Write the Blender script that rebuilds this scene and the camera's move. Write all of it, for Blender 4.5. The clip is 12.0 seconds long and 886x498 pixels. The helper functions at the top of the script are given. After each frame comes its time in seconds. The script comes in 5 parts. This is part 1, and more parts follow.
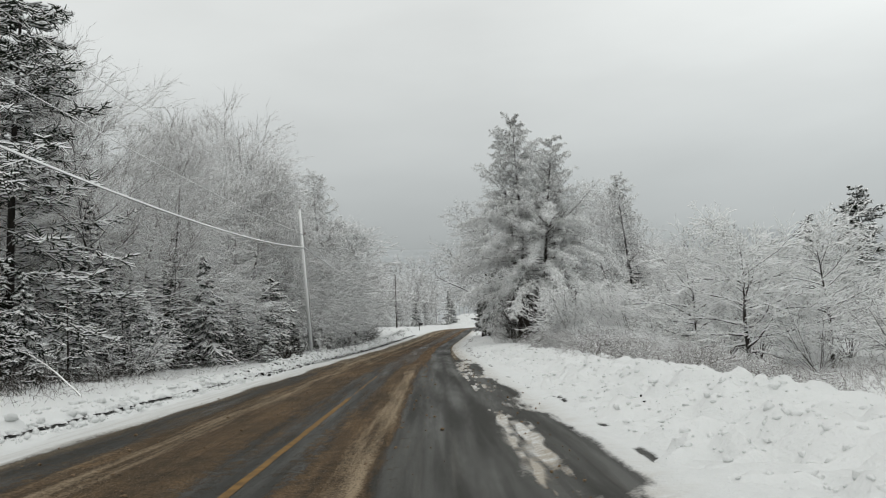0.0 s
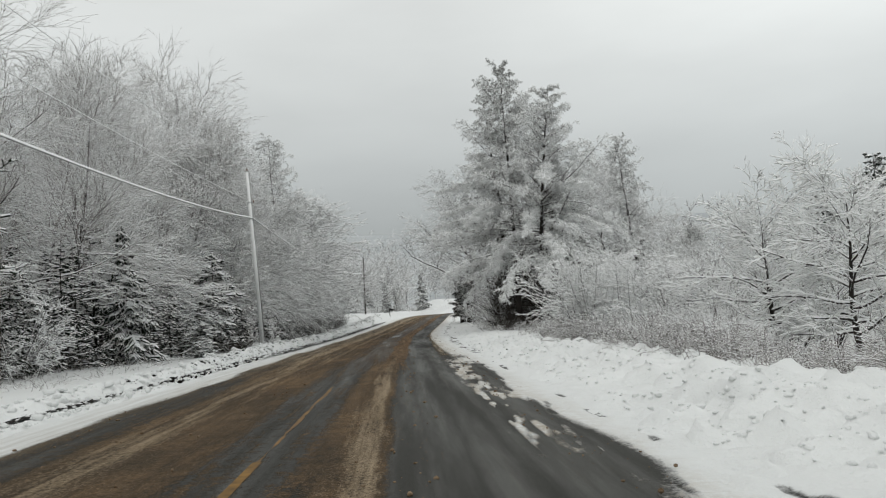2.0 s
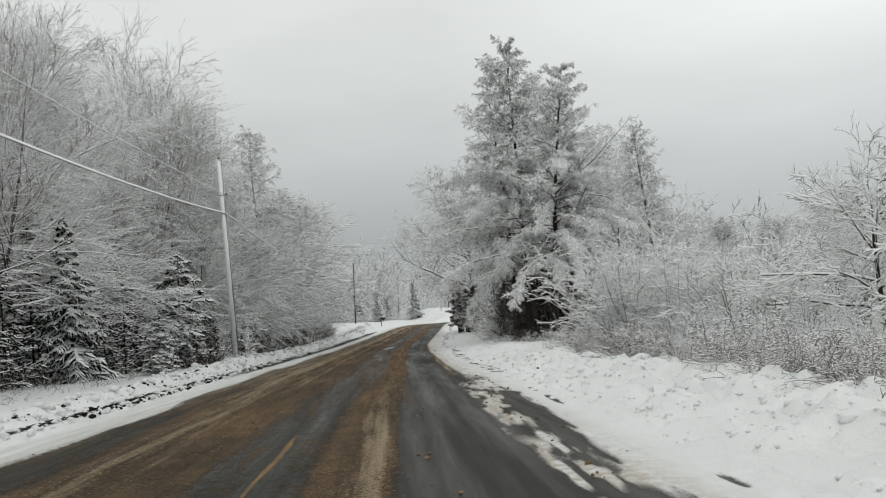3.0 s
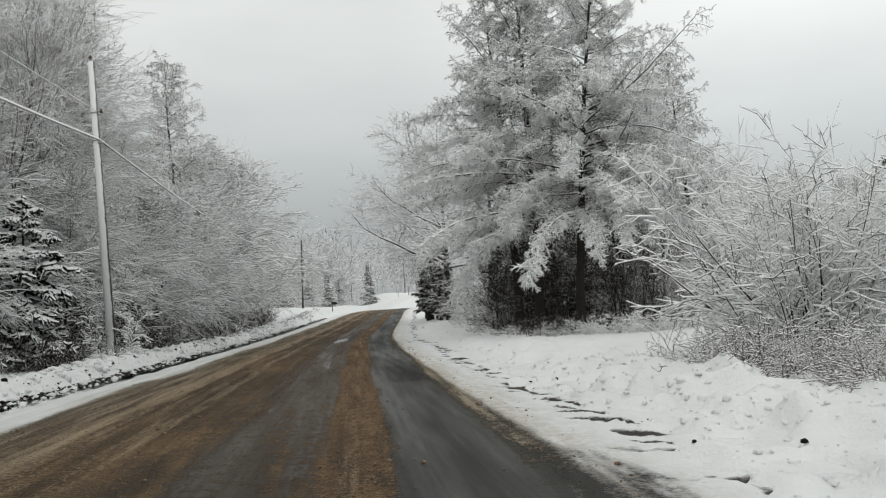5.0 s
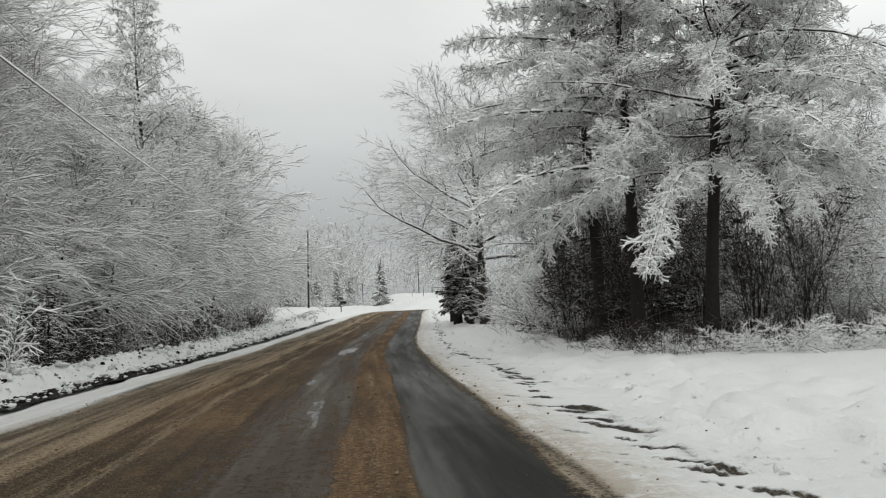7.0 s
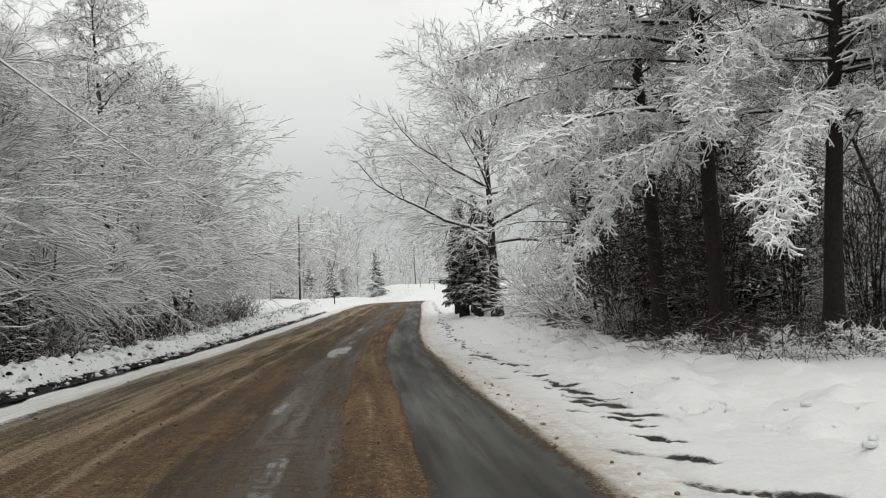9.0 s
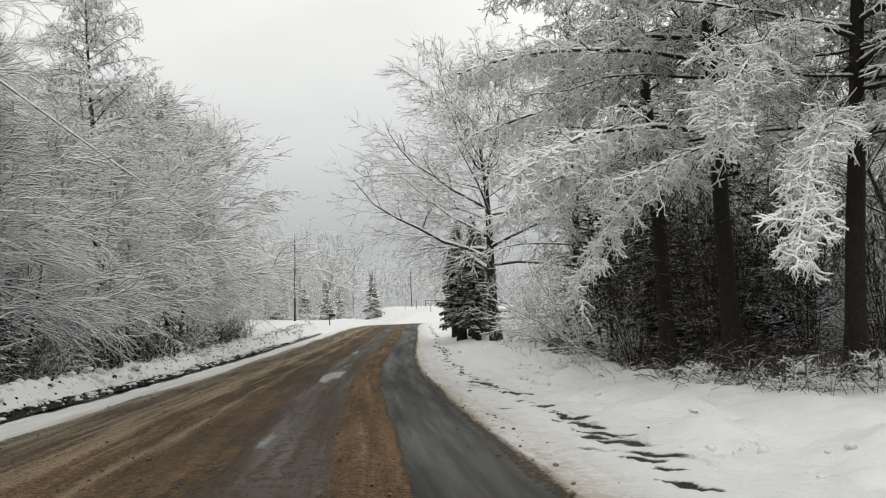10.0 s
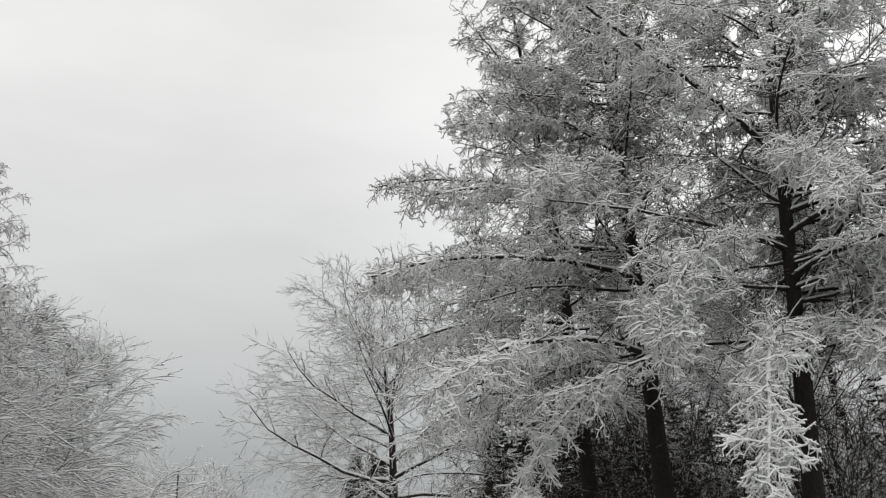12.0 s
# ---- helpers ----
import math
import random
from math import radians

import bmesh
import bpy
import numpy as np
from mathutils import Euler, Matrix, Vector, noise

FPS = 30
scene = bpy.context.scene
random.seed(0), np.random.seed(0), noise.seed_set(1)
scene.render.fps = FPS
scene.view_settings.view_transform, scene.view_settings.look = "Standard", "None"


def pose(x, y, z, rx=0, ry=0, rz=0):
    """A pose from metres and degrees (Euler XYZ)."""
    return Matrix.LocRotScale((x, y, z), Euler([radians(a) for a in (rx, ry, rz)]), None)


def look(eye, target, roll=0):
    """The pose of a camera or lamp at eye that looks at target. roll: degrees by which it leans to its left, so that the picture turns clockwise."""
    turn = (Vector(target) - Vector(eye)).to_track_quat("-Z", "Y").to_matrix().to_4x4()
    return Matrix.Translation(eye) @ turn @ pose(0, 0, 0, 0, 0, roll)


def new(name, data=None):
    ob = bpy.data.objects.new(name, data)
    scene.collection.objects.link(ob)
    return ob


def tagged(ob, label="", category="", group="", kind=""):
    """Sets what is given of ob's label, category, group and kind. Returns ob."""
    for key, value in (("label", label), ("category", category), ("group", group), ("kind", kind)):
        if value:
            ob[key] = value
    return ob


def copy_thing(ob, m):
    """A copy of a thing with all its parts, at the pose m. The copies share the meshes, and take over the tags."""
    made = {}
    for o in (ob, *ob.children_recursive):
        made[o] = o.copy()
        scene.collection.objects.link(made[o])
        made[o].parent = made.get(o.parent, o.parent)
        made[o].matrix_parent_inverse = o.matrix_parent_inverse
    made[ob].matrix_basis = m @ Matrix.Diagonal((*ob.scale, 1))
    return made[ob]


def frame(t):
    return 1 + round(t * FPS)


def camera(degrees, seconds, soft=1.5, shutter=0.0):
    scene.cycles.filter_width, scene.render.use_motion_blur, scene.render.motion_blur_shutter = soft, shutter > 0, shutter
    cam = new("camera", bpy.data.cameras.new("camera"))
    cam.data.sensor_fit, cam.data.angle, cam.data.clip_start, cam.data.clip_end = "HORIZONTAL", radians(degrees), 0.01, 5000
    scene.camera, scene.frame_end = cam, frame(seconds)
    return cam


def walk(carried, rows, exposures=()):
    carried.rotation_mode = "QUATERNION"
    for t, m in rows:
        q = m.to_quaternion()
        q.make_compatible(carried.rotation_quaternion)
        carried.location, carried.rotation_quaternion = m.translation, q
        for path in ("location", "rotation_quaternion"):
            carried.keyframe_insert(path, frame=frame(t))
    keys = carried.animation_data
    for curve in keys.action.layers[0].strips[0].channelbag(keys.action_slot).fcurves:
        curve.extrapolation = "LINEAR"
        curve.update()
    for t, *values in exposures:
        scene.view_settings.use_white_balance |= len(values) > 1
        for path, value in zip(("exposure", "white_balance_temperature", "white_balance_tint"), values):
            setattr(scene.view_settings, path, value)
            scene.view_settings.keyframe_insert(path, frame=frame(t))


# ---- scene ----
cam = camera(53.4, 12.0, soft=1.15)
METRES, EYE, TILT, LEAN, TURN = 54.0, 1.35, 7.95, 0.0, 0.0
ROWS = [
    (0.0, 0.0, 0.0, 0.0, -0.17, -2.63, 3.77),
    (0.5, -0.0022, 0.0418, -0.0058, -0.55, -2.95, 3.79),
    (1.0, -0.0046, 0.0855, -0.0118, -0.67, -2.56, 3.87),
    (1.5, -0.0078, 0.1389, -0.0191, -1.61, -2.98, 3.81),
    (2.0, -0.0106, 0.1979, -0.0275, -2.22, -3.65, 3.95),
    (2.5, -0.0127, 0.2576, -0.0359, -2.45, -3.74, 3.83),
    (3.0, -0.0163, 0.3253, -0.0452, -2.81, -3.07, 3.93),
    (5.0, -0.0234, 0.606, -0.0844, -5.8, -4.1, 2.81),
    (5.5, -0.0241, 0.6723, -0.0937, -5.31, -2.03, 2.44),
    (6.0, -0.0254, 0.7266, -0.1017, -5.03, -3.04, 2.03),
    (6.5, -0.0258, 0.7787, -0.109, -5.21, -3.99, 1.71),
    (7.0, -0.026, 0.8242, -0.1153, -5.0, -3.91, 2.11),
    (9.0, -0.0266, 0.9369, -0.131, -5.36, -4.48, 2.37),
    (9.5, -0.0264, 0.9467, -0.1321, -5.31, -4.47, 2.52),
    (10.0, -0.0263, 0.9536, -0.1328, -5.54, -3.02, 1.74),
    (10.5, -0.0263, 0.9589, -0.1328, -6.98, -0.86, 1.83),
    (11.0, -0.0261, 0.9648, -0.1333, -12.34, 3.79, 2.58),
    (11.5, -0.0271, 0.9735, -0.1349, -9.85, 7.7, 3.27),
    (12.0, -0.0263, 0.9894, -0.1365, -12.11, 11.66, 1.2),
]
EXPOSURES = [(0.0, -0.08, 6500, 10), (3.0, -0.05, 6500, 10), (5.0, 0.02, 6500, 10), (7.0, 0.06, 6550, 10.5), (9.0, 0.24, 6640, 12), (10.5, 0.15, 6640, 12), (12.0, -0.11, 6560, 13)]
walk(cam, [(t, pose(0, 0, EYE, TILT, LEAN, TURN) @ pose(METRES * x, METRES * y, METRES * z, 90 + pitch, roll, yaw)) for t, x, y, z, yaw, pitch, roll in ROWS], EXPOSURES)

# ---- overcast sky and its wide, weak sun ----
world = bpy.data.worlds.new("overcast_sky")
scene.world = world
world.use_nodes = True
wn, wl = world.node_tree.nodes, world.node_tree.links
wn.clear()
w_out = wn.new("ShaderNodeOutputWorld")
w_bg = wn.new("ShaderNodeBackground")
w_co = wn.new("ShaderNodeTexCoord")
w_sep = wn.new("ShaderNodeSeparateXYZ")
w_ramp = wn.new("ShaderNodeValToRGB")
w_noise = wn.new("ShaderNodeTexNoise")
w_map = wn.new("ShaderNodeMapping")
w_mix = wn.new("ShaderNodeMix")
w_mix.data_type, w_mix.blend_type = "RGBA", "MULTIPLY"
w_nr = wn.new("ShaderNodeMapRange")
w_sky = wn.new("ShaderNodeTexSky")
w_sky.sky_type, w_sky.sun_disc = "NISHITA", False
w_sky.sun_elevation, w_sky.sun_rotation = radians(47), radians(220)
w_add = wn.new("ShaderNodeMix")
w_add.data_type, w_add.blend_type = "RGBA", "ADD"
w_add.inputs[0].default_value = 0.004
cr = w_ramp.color_ramp
cr.elements[0].position, cr.elements[0].color = 0.0, (0.30, 0.318, 0.318, 1)
cr.elements[1].position, cr.elements[1].color = 1.0, (0.80, 0.815, 0.80, 1)
for at, c in ((0.06, (0.345, 0.366, 0.366, 1)), (0.16, (0.49, 0.515, 0.510, 1)), (0.30, (0.70, 0.725, 0.712, 1)), (0.5, (0.86, 0.88, 0.862, 1))):
    cr.elements.new(at).color = c
wl.new(w_co.outputs["Generated"], w_sep.inputs[0])
wl.new(w_sep.outputs["Z"], w_ramp.inputs[0])
wl.new(w_co.outputs["Generated"], w_map.inputs[0])
w_map.inputs["Scale"].default_value = (1.0, 1.0, 3.2)
wl.new(w_map.outputs[0], w_noise.inputs["Vector"])
w_noise.inputs["Scale"].default_value, w_noise.inputs["Detail"].default_value = 2.6, 5
wl.new(w_noise.outputs[0], w_nr.inputs[0])
for i, v in ((1, 0.3), (2, 0.7), (3, 0.93), (4, 1.06)):
    w_nr.inputs[i].default_value = v
w_mix.inputs[0].default_value = 1.0
wl.new(w_ramp.outputs[0], w_mix.inputs["A"])
w_side = wn.new("ShaderNodeMapRange")
wl.new(w_sep.outputs["X"], w_side.inputs[0])
for i, v in ((1, 0.05), (2, 0.55), (3, 1.04), (4, 1.32)):
    w_side.inputs[i].default_value = v
w_mul = wn.new("ShaderNodeMath")
w_mul.operation = "MULTIPLY"
wl.new(w_nr.outputs[0], w_mul.inputs[0])
wl.new(w_side.outputs[0], w_mul.inputs[1])
wl.new(w_mul.outputs[0], w_mix.inputs["B"])
wl.new(w_mix.outputs["Result"], w_add.inputs["A"])
wl.new(w_sky.outputs[0], w_add.inputs["B"])
wl.new(w_add.outputs["Result"], w_bg.inputs[0])
w_bg.inputs[1].default_value = 1.0
wl.new(w_bg.outputs[0], w_out.inputs[0])

sun = new("sun", bpy.data.lights.new("sun", "SUN"))
sun.data.energy, sun.data.angle, sun.data.color = 0.5, radians(40), (1.0, 0.98, 0.95)
sun.matrix_world = look((0, 0, 60), (12, 14, 40))

# ---- materials ----
def nodes_of(name):
    m = bpy.data.materials.new(name)
    m.use_nodes = True
    nt = m.node_tree
    return m, nt.nodes, nt.links, nt.nodes["Principled BSDF"]


def noise_node(ns, ls, vec, scale, detail=4, rough=0.6):
    n = ns.new("ShaderNodeTexNoise")
    n.inputs["Scale"].default_value, n.inputs["Detail"].default_value, n.inputs["Roughness"].default_value = scale, detail, rough
    if vec is not None:
        ls.new(vec, n.inputs["Vector"])
    return n.outputs[0]


def ranged(ns, ls, src, a, b, c=0.0, d=1.0, smooth=False):
    n = ns.new("ShaderNodeMapRange")
    if smooth:
        n.interpolation_type = "SMOOTHSTEP"
    ls.new(src, n.inputs[0])
    for i, v in zip((1, 2, 3, 4), (a, b, c, d)):
        n.inputs[i].default_value = v
    return n.outputs[0]


def calc(ns, ls, op, a, b=None):
    n = ns.new("ShaderNodeMath")
    n.operation = op
    for i, v in enumerate((a, b)):
        if v is None:
            continue
        if isinstance(v, (int, float)):
            n.inputs[i].default_value = v
        else:
            ls.new(v, n.inputs[i])
    return n.outputs[0]


def mixed(ns, ls, fac, a, b):
    n = ns.new("ShaderNodeMix")
    n.data_type = "RGBA"
    for key, v in ((0, fac), ("A", a), ("B", b)):
        if isinstance(v, (int, float)):
            n.inputs[key].default_value = v
        elif isinstance(v, tuple):
            n.inputs[key].default_value = (*v, 1)
        else:
            ls.new(v, n.inputs[key])
    return n.outputs["Result"]


def bumped(ns, ls, bsdf, height, strength, distance):
    n = ns.new("ShaderNodeBump")
    n.inputs["Strength"].default_value, n.inputs["Distance"].default_value = strength, distance
    ls.new(height, n.inputs["Height"])
    ls.new(n.outputs[0], bsdf.inputs["Normal"])


SNOW = (0.88, 0.89, 0.885)


def frosted(name, bark, bark2, edge, soft, patchy=0.35, scale=9.0, snow=SNOW):
    """Bark or needles with snow lying on what faces up."""
    m, ns, ls, b = nodes_of(name)
    geo = ns.new("ShaderNodeNewGeometry")
    sep = ns.new("ShaderNodeSeparateXYZ")
    ls.new(geo.outputs["Normal"], sep.inputs[0])
    n1 = noise_node(ns, ls, geo.outputs["Position"], scale, 3)
    n2 = noise_node(ns, ls, geo.outputs["Position"], 1.1, 2)
    h = calc(ns, ls, "ADD", sep.outputs["Z"], calc(ns, ls, "MULTIPLY", calc(ns, ls, "SUBTRACT", n1, 0.5), patchy * 2.4))
    h = calc(ns, ls, "ADD", h, calc(ns, ls, "MULTIPLY", calc(ns, ls, "SUBTRACT", n2, 0.5), patchy * 1.6))
    f = ranged(ns, ls, h, edge - soft, edge + soft, smooth=True)
    col = mixed(ns, ls, n1, bark, bark2)
    ls.new(mixed(ns, ls, f, col, snow), b.inputs["Base Color"])
    ls.new(ranged(ns, ls, f, 0, 1, 0.9, 0.6), b.inputs["Roughness"])
    b.inputs["Specular IOR Level"].default_value = 0.25
    return m


def plain(name, c1, c2, scale, rough=0.8, bump=0.0, metal=0.0, stretch=None):
    m, ns, ls, b = nodes_of(name)
    co = ns.new("ShaderNodeTexCoord").outputs["Object"]
    if stretch:
        mp = ns.new("ShaderNodeMapping")
        mp.inputs["Scale"].default_value = stretch
        ls.new(co, mp.inputs[0])
        co = mp.outputs[0]
    n = noise_node(ns, ls, co, scale, 5)
    ls.new(mixed(ns, ls, ranged(ns, ls, n, 0.3, 0.7), c1, c2), b.inputs["Base Color"])
    b.inputs["Roughness"].default_value, b.inputs["Metallic"].default_value = rough, metal
    b.inputs["Specular IOR Level"].default_value = 0.15
    if bump:
        bumped(ns, ls, b, n, bump, 0.02)
    return m


M_TWIG = frosted("frosted_twigs", (0.022, 0.020, 0.018), (0.10, 0.09, 0.08), -0.32, 0.36, 0.58, 1.4)
M_TWIG_RED = frosted("frosted_reddish_twigs", (0.055, 0.042, 0.036), (0.16, 0.125, 0.112), -0.3, 0.45, 0.4, 1.6)
M_LARCH = frosted("frosted_larch_twigs", (0.05, 0.045, 0.04), (0.16, 0.148, 0.133), -0.2, 0.45, 0.3, 2.0)
M_RIME = frosted("snow_laden_twigs", (0.12, 0.11, 0.10), (0.30, 0.285, 0.265), -0.62, 0.42, 0.25, 2.0)
M_LIMB = frosted("snow_topped_limbs", (0.016, 0.013, 0.012), (0.055, 0.046, 0.04), 0.04, 0.2, 0.3)
M_BARK = frosted("dark_bark", (0.010, 0.009, 0.008), (0.05, 0.042, 0.036), 0.75, 0.2, 0.35, 14.0)
ns, ls = M_BARK.node_tree.nodes, M_BARK.node_tree.links
flow = ns.new("ShaderNodeMapping")
flow.inputs["Scale"].default_value = (1, 1, 0.22)
ls.new(ns.new("ShaderNodeNewGeometry").outputs["Position"], flow.inputs[0])
bumped(ns, ls, ns["Principled BSDF"], noise_node(ns, ls, flow.outputs[0], 34.0, 5, 0.7), 1.0, 0.05)
M_SPRUCE = frosted("snowy_spruce_needles", (0.006, 0.010, 0.006), (0.02, 0.03, 0.018), 0.22, 0.18, 0.5, 2.0)
M_PINE = frosted("snowy_pine_needles", (0.010, 0.015, 0.009), (0.032, 0.042, 0.027), -0.02, 0.16, 0.5, 2.2)
M_CEDAR = frosted("dark_cedar_foliage", (0.012, 0.014, 0.009), (0.04, 0.04, 0.026), 0.72, 0.3, 0.5, 4.0)
# near-black and almost snowless: the shade inside the woods is in this colour
M_FIR = frosted("fir_needles_dark_as_shade", (0.006, 0.009, 0.006), (0.018, 0.025, 0.016), 0.66, 0.16, 0.6, 1.6)
M_BRUSH = frosted("frosted_dry_weeds", (0.025, 0.018, 0.013), (0.09, 0.066, 0.048), 0.26, 0.32, 0.6, 3.0)

# frosted like the near trees, with distance haze put into the paler bark
M_FAR = frosted("far_trees_paled_by_haze", (0.12, 0.118, 0.115), (0.26, 0.255, 0.25), 0.0, 0.5, 0.4, 1.0)

# snow
M_SNOW, ns, ls, b = nodes_of("fallen_snow")
pos = ns.new("ShaderNodeNewGeometry").outputs["Position"]
n_big, n_mid, n_fine = noise_node(ns, ls, pos, 0.45, 4), noise_node(ns, ls, pos, 3.0, 6), noise_node(ns, ls, pos, 26.0, 4)
ls.new(mixed(ns, ls, n_big, (0.66, 0.675, 0.67), (0.74, 0.75, 0.74)), b.inputs["Base Color"])
b.inputs["Roughness"].default_value = 0.55
b.inputs["Specular IOR Level"].default_value = 0.3
bumped(ns, ls, b, calc(ns, ls, "ADD", n_mid, calc(ns, ls, "MULTIPLY", n_fine, 0.25)), 0.75, 0.10)

# road: wet asphalt, brown slush and packed snow in bands across (u, metres from the centre line) and along (v)
M_ROAD, ns, ls, b = nodes_of("slushy_asphalt")
uv = ns.new("ShaderNodeUVMap")
uv.uv_map = "lane"
sp = ns.new("ShaderNodeSeparateXYZ")
ls.new(uv.outputs[0], sp.inputs[0])
def stretched(sx, sy, scale, detail=5, rough=0.65):
    mp = ns.new("ShaderNodeMapping")
    mp.inputs["Scale"].default_value = (sx, sy, 1)
    ls.new(uv.outputs[0], mp.inputs[0])
    return noise_node(ns, ls, mp.outputs[0], scale, detail, rough)
n_wave = stretched(0.35, 0.11, 1.0, 3)
n_thread = stretched(1.0, 0.025, 6.0, 5, 0.7)
n_drag = stretched(1.0, 0.055, 3.6, 5, 0.65)
n_patch = stretched(0.8, 0.10, 1.0, 5, 0.55)
n_fade = stretched(0.25, 0.12, 0.9, 2)
n_sheen = stretched(1.0, 0.05, 1.8, 4, 0.6)
place = ns.new("ShaderNodeNewGeometry").outputs["Position"]
n_low, n_iso = noise_node(ns, ls, place, 1.7, 3, 0.5), noise_node(ns, ls, place, 4.5, 6, 0.7)
n_iso2, n_crumb = noise_node(ns, ls, place, 17.0, 4, 0.65), noise_node(ns, ls, place, 48.0, 3, 0.6)
n_speck = noise_node(ns, ls, place, 30.0, 2, 0.5)
def off(n, k):
    return calc(ns, ls, "MULTIPLY", calc(ns, ls, "SUBTRACT", n, 0.5), k)
def plus(*terms):
    out = terms[0]
    for x in terms[1:]:
        out = calc(ns, ls, "ADD", out, x)
    return out
u = plus(sp.outputs[0], off(n_wave, 0.34), off(n_iso, 0.2), ranged(ns, ls, sp.outputs[1], 40.0, 60.0, 0.2, 0.0))
late = ranged(ns, ls, plus(sp.outputs[1], off(n_low, 6.0)), 32.0, 46.0)
u01 = ranged(ns, ls, u, -5.0, 4.0)
def band(stops):
    r = ns.new("ShaderNodeValToRGB")
    e = r.color_ramp.elements
    e[0].position, e[0].color = (stops[0][0] + 5) / 9, (stops[0][1],) * 3 + (1,)
    e[1].position, e[1].color = (stops[-1][0] + 5) / 9, (stops[-1][1],) * 3 + (1,)
    for p, v in stops[1:-1]:
        e.new((p + 5) / 9).color = (v, v, v, 1)
    ls.new(u01, r.inputs[0])
    return r.outputs[0]
cov = ns.new("ShaderNodeUVMap")
cov.uv_map = "cover"
cv = ns.new("ShaderNodeSeparateXYZ")
ls.new(cov.outputs[0], cv.inputs[0])
def blend(p, q):
    """One spread across the near stretch of the road, another on the later one."""
    return plus(calc(ns, ls, "MULTIPLY", p, calc(ns, ls, "SUBTRACT", 1.0, late)), calc(ns, ls, "MULTIPLY", q, late))
def many(*terms):
    out = terms[0]
    for x in terms[1:]:
        out = calc(ns, ls, "MULTIPLY", out, x)
    return out
# how much slush lies at each place across the road, and where it stands in pale ridges
slush = blend(band([(-4.9, 0.9), (-3.5, 0.85), (-3.15, 0.5), (-2.6, 0.45), (-2.15, 0.74), (-1.7, 0.95), (-1.2, 0.85), (-0.7, 0.75), (-0.35, 0.5), (0.3, 0.38), (0.6, 0.46), (0.85, 0.72), (1.45, 0.8), (1.62, 0.3), (2.6, 0.08), (3.6, 0.08)]),
              band([(-4.9, 0.9), (-3.6, 0.8), (-2.9, 0.72), (-2.2, 0.9), (-1.6, 0.74), (-1.1, 0.88), (-0.5, 0.68), (0.0, 0.55), (0.2, 0.42), (0.85, 0.42), (1.14, 0.44), (1.27, 0.97), (1.76, 0.97), (1.88, 0.42), (2.2, 0.12), (2.85, 0.08), (3.0, 0.6), (3.3, 0.75), (3.6, 0.5)]))
ridge_b = blend(band([(-4.9, 0.35), (-3.4, 0.4), (-2.9, 0.2), (-2.2, 0.35), (-1.8, 0.58), (-1.35, 0.4), (-1.0, 0.12), (0.8, 0.15), (1.0, 0.4), (1.4, 0.66), (1.6, 0.1), (3.6, 0.1)]),
                band([(-4.9, 0.5), (-3.6, 0.62), (-3.1, 0.48), (-2.45, 0.54), (-2.0, 0.66), (-1.7, 0.44), (-1.4, 0.4), (-1.1, 0.56), (-0.8, 0.28), (-0.2, 0.1), (1.1, 0.1), (1.35, 0.3), (1.5, 0.44), (1.65, 0.3), (2.0, 0.1), (2.95, 0.25), (3.1, 0.65), (3.6, 0.4)]))
amount = plus(slush, off(n_drag, 0.6), off(n_thread, 0.45), off(n_iso, 0.75), off(n_iso2, 0.55), off(n_crumb, 0.35))
f_slush = ranged(ns, ls, amount, 0.42, 0.64, smooth=True)
f_ridge = ranged(ns, ls, plus(ridge_b, off(n_drag, 0.7), off(n_thread, 0.6), off(n_iso2, 0.45), off(n_crumb, 0.35)), 0.40, 0.72, smooth=True)
f_white = ranged(ns, ls, plus(cv.outputs[0], off(n_iso, 0.6), off(n_iso2, 0.6), off(n_crumb, 0.3)), 0.28, 0.70, smooth=True)
# standing water in the worn wheel track
pool = band([(-2.9, 0.0), (-2.6, 0.25), (-2.2, 0.0), (-0.1, 0.0), (0.2, 0.47), (0.75, 0.47), (1.0, 0.0), (3.6, 0.0)])
puddle = many(ranged(ns, ls, plus(pool, off(n_patch, 1.5), off(n_iso, 0.35)), 0.60, 0.68, smooth=True), late)
f_slush = many(f_slush, calc(ns, ls, "SUBTRACT", 1.0, puddle))
# one square of newer, blacker asphalt
uu, vv = plus(sp.outputs[0], off(n_low, 0.3), off(n_iso, 0.12)), plus(sp.outputs[1], off(n_low, 1.6), off(n_iso, 0.5))
mend = many(ranged(ns, ls, uu, 2.02, 2.08), ranged(ns, ls, uu, 2.98, 2.9), ranged(ns, ls, vv, 50.0, 50.3), ranged(ns, ls, vv, 55.6, 55.2))
c_asph = mixed(ns, ls, ranged(ns, ls, n_crumb, 0.3, 0.7), (0.014, 0.0138, 0.0115), (0.038, 0.037, 0.031))
# part of the wet sheen is painted as paler streaks in the asphalt
c_asph = mixed(ns, ls, ranged(ns, ls, plus(n_sheen, off(n_drag, 0.5)), 0.42, 0.68, 0.0, 0.9), c_asph, (0.05, 0.0495, 0.043))
c_asph = mixed(ns, ls, ranged(ns, ls, n_thread, 0.56, 0.72, 0.0, 0.4), c_asph, (0.11, 0.104, 0.088))
film = many(band([(-2.6, 0.0), (-1.8, 0.6), (-0.3, 0.75), (1.1, 0.75), (1.35, 0.0)]), late)
c_asph = mixed(ns, ls, film, c_asph, mixed(ns, ls, n_iso, (0.03, 0.021, 0.014), (0.085, 0.06, 0.038)))
c_asph = mixed(ns, ls, many(mend, 0.6), c_asph, (0.012, 0.012, 0.011))
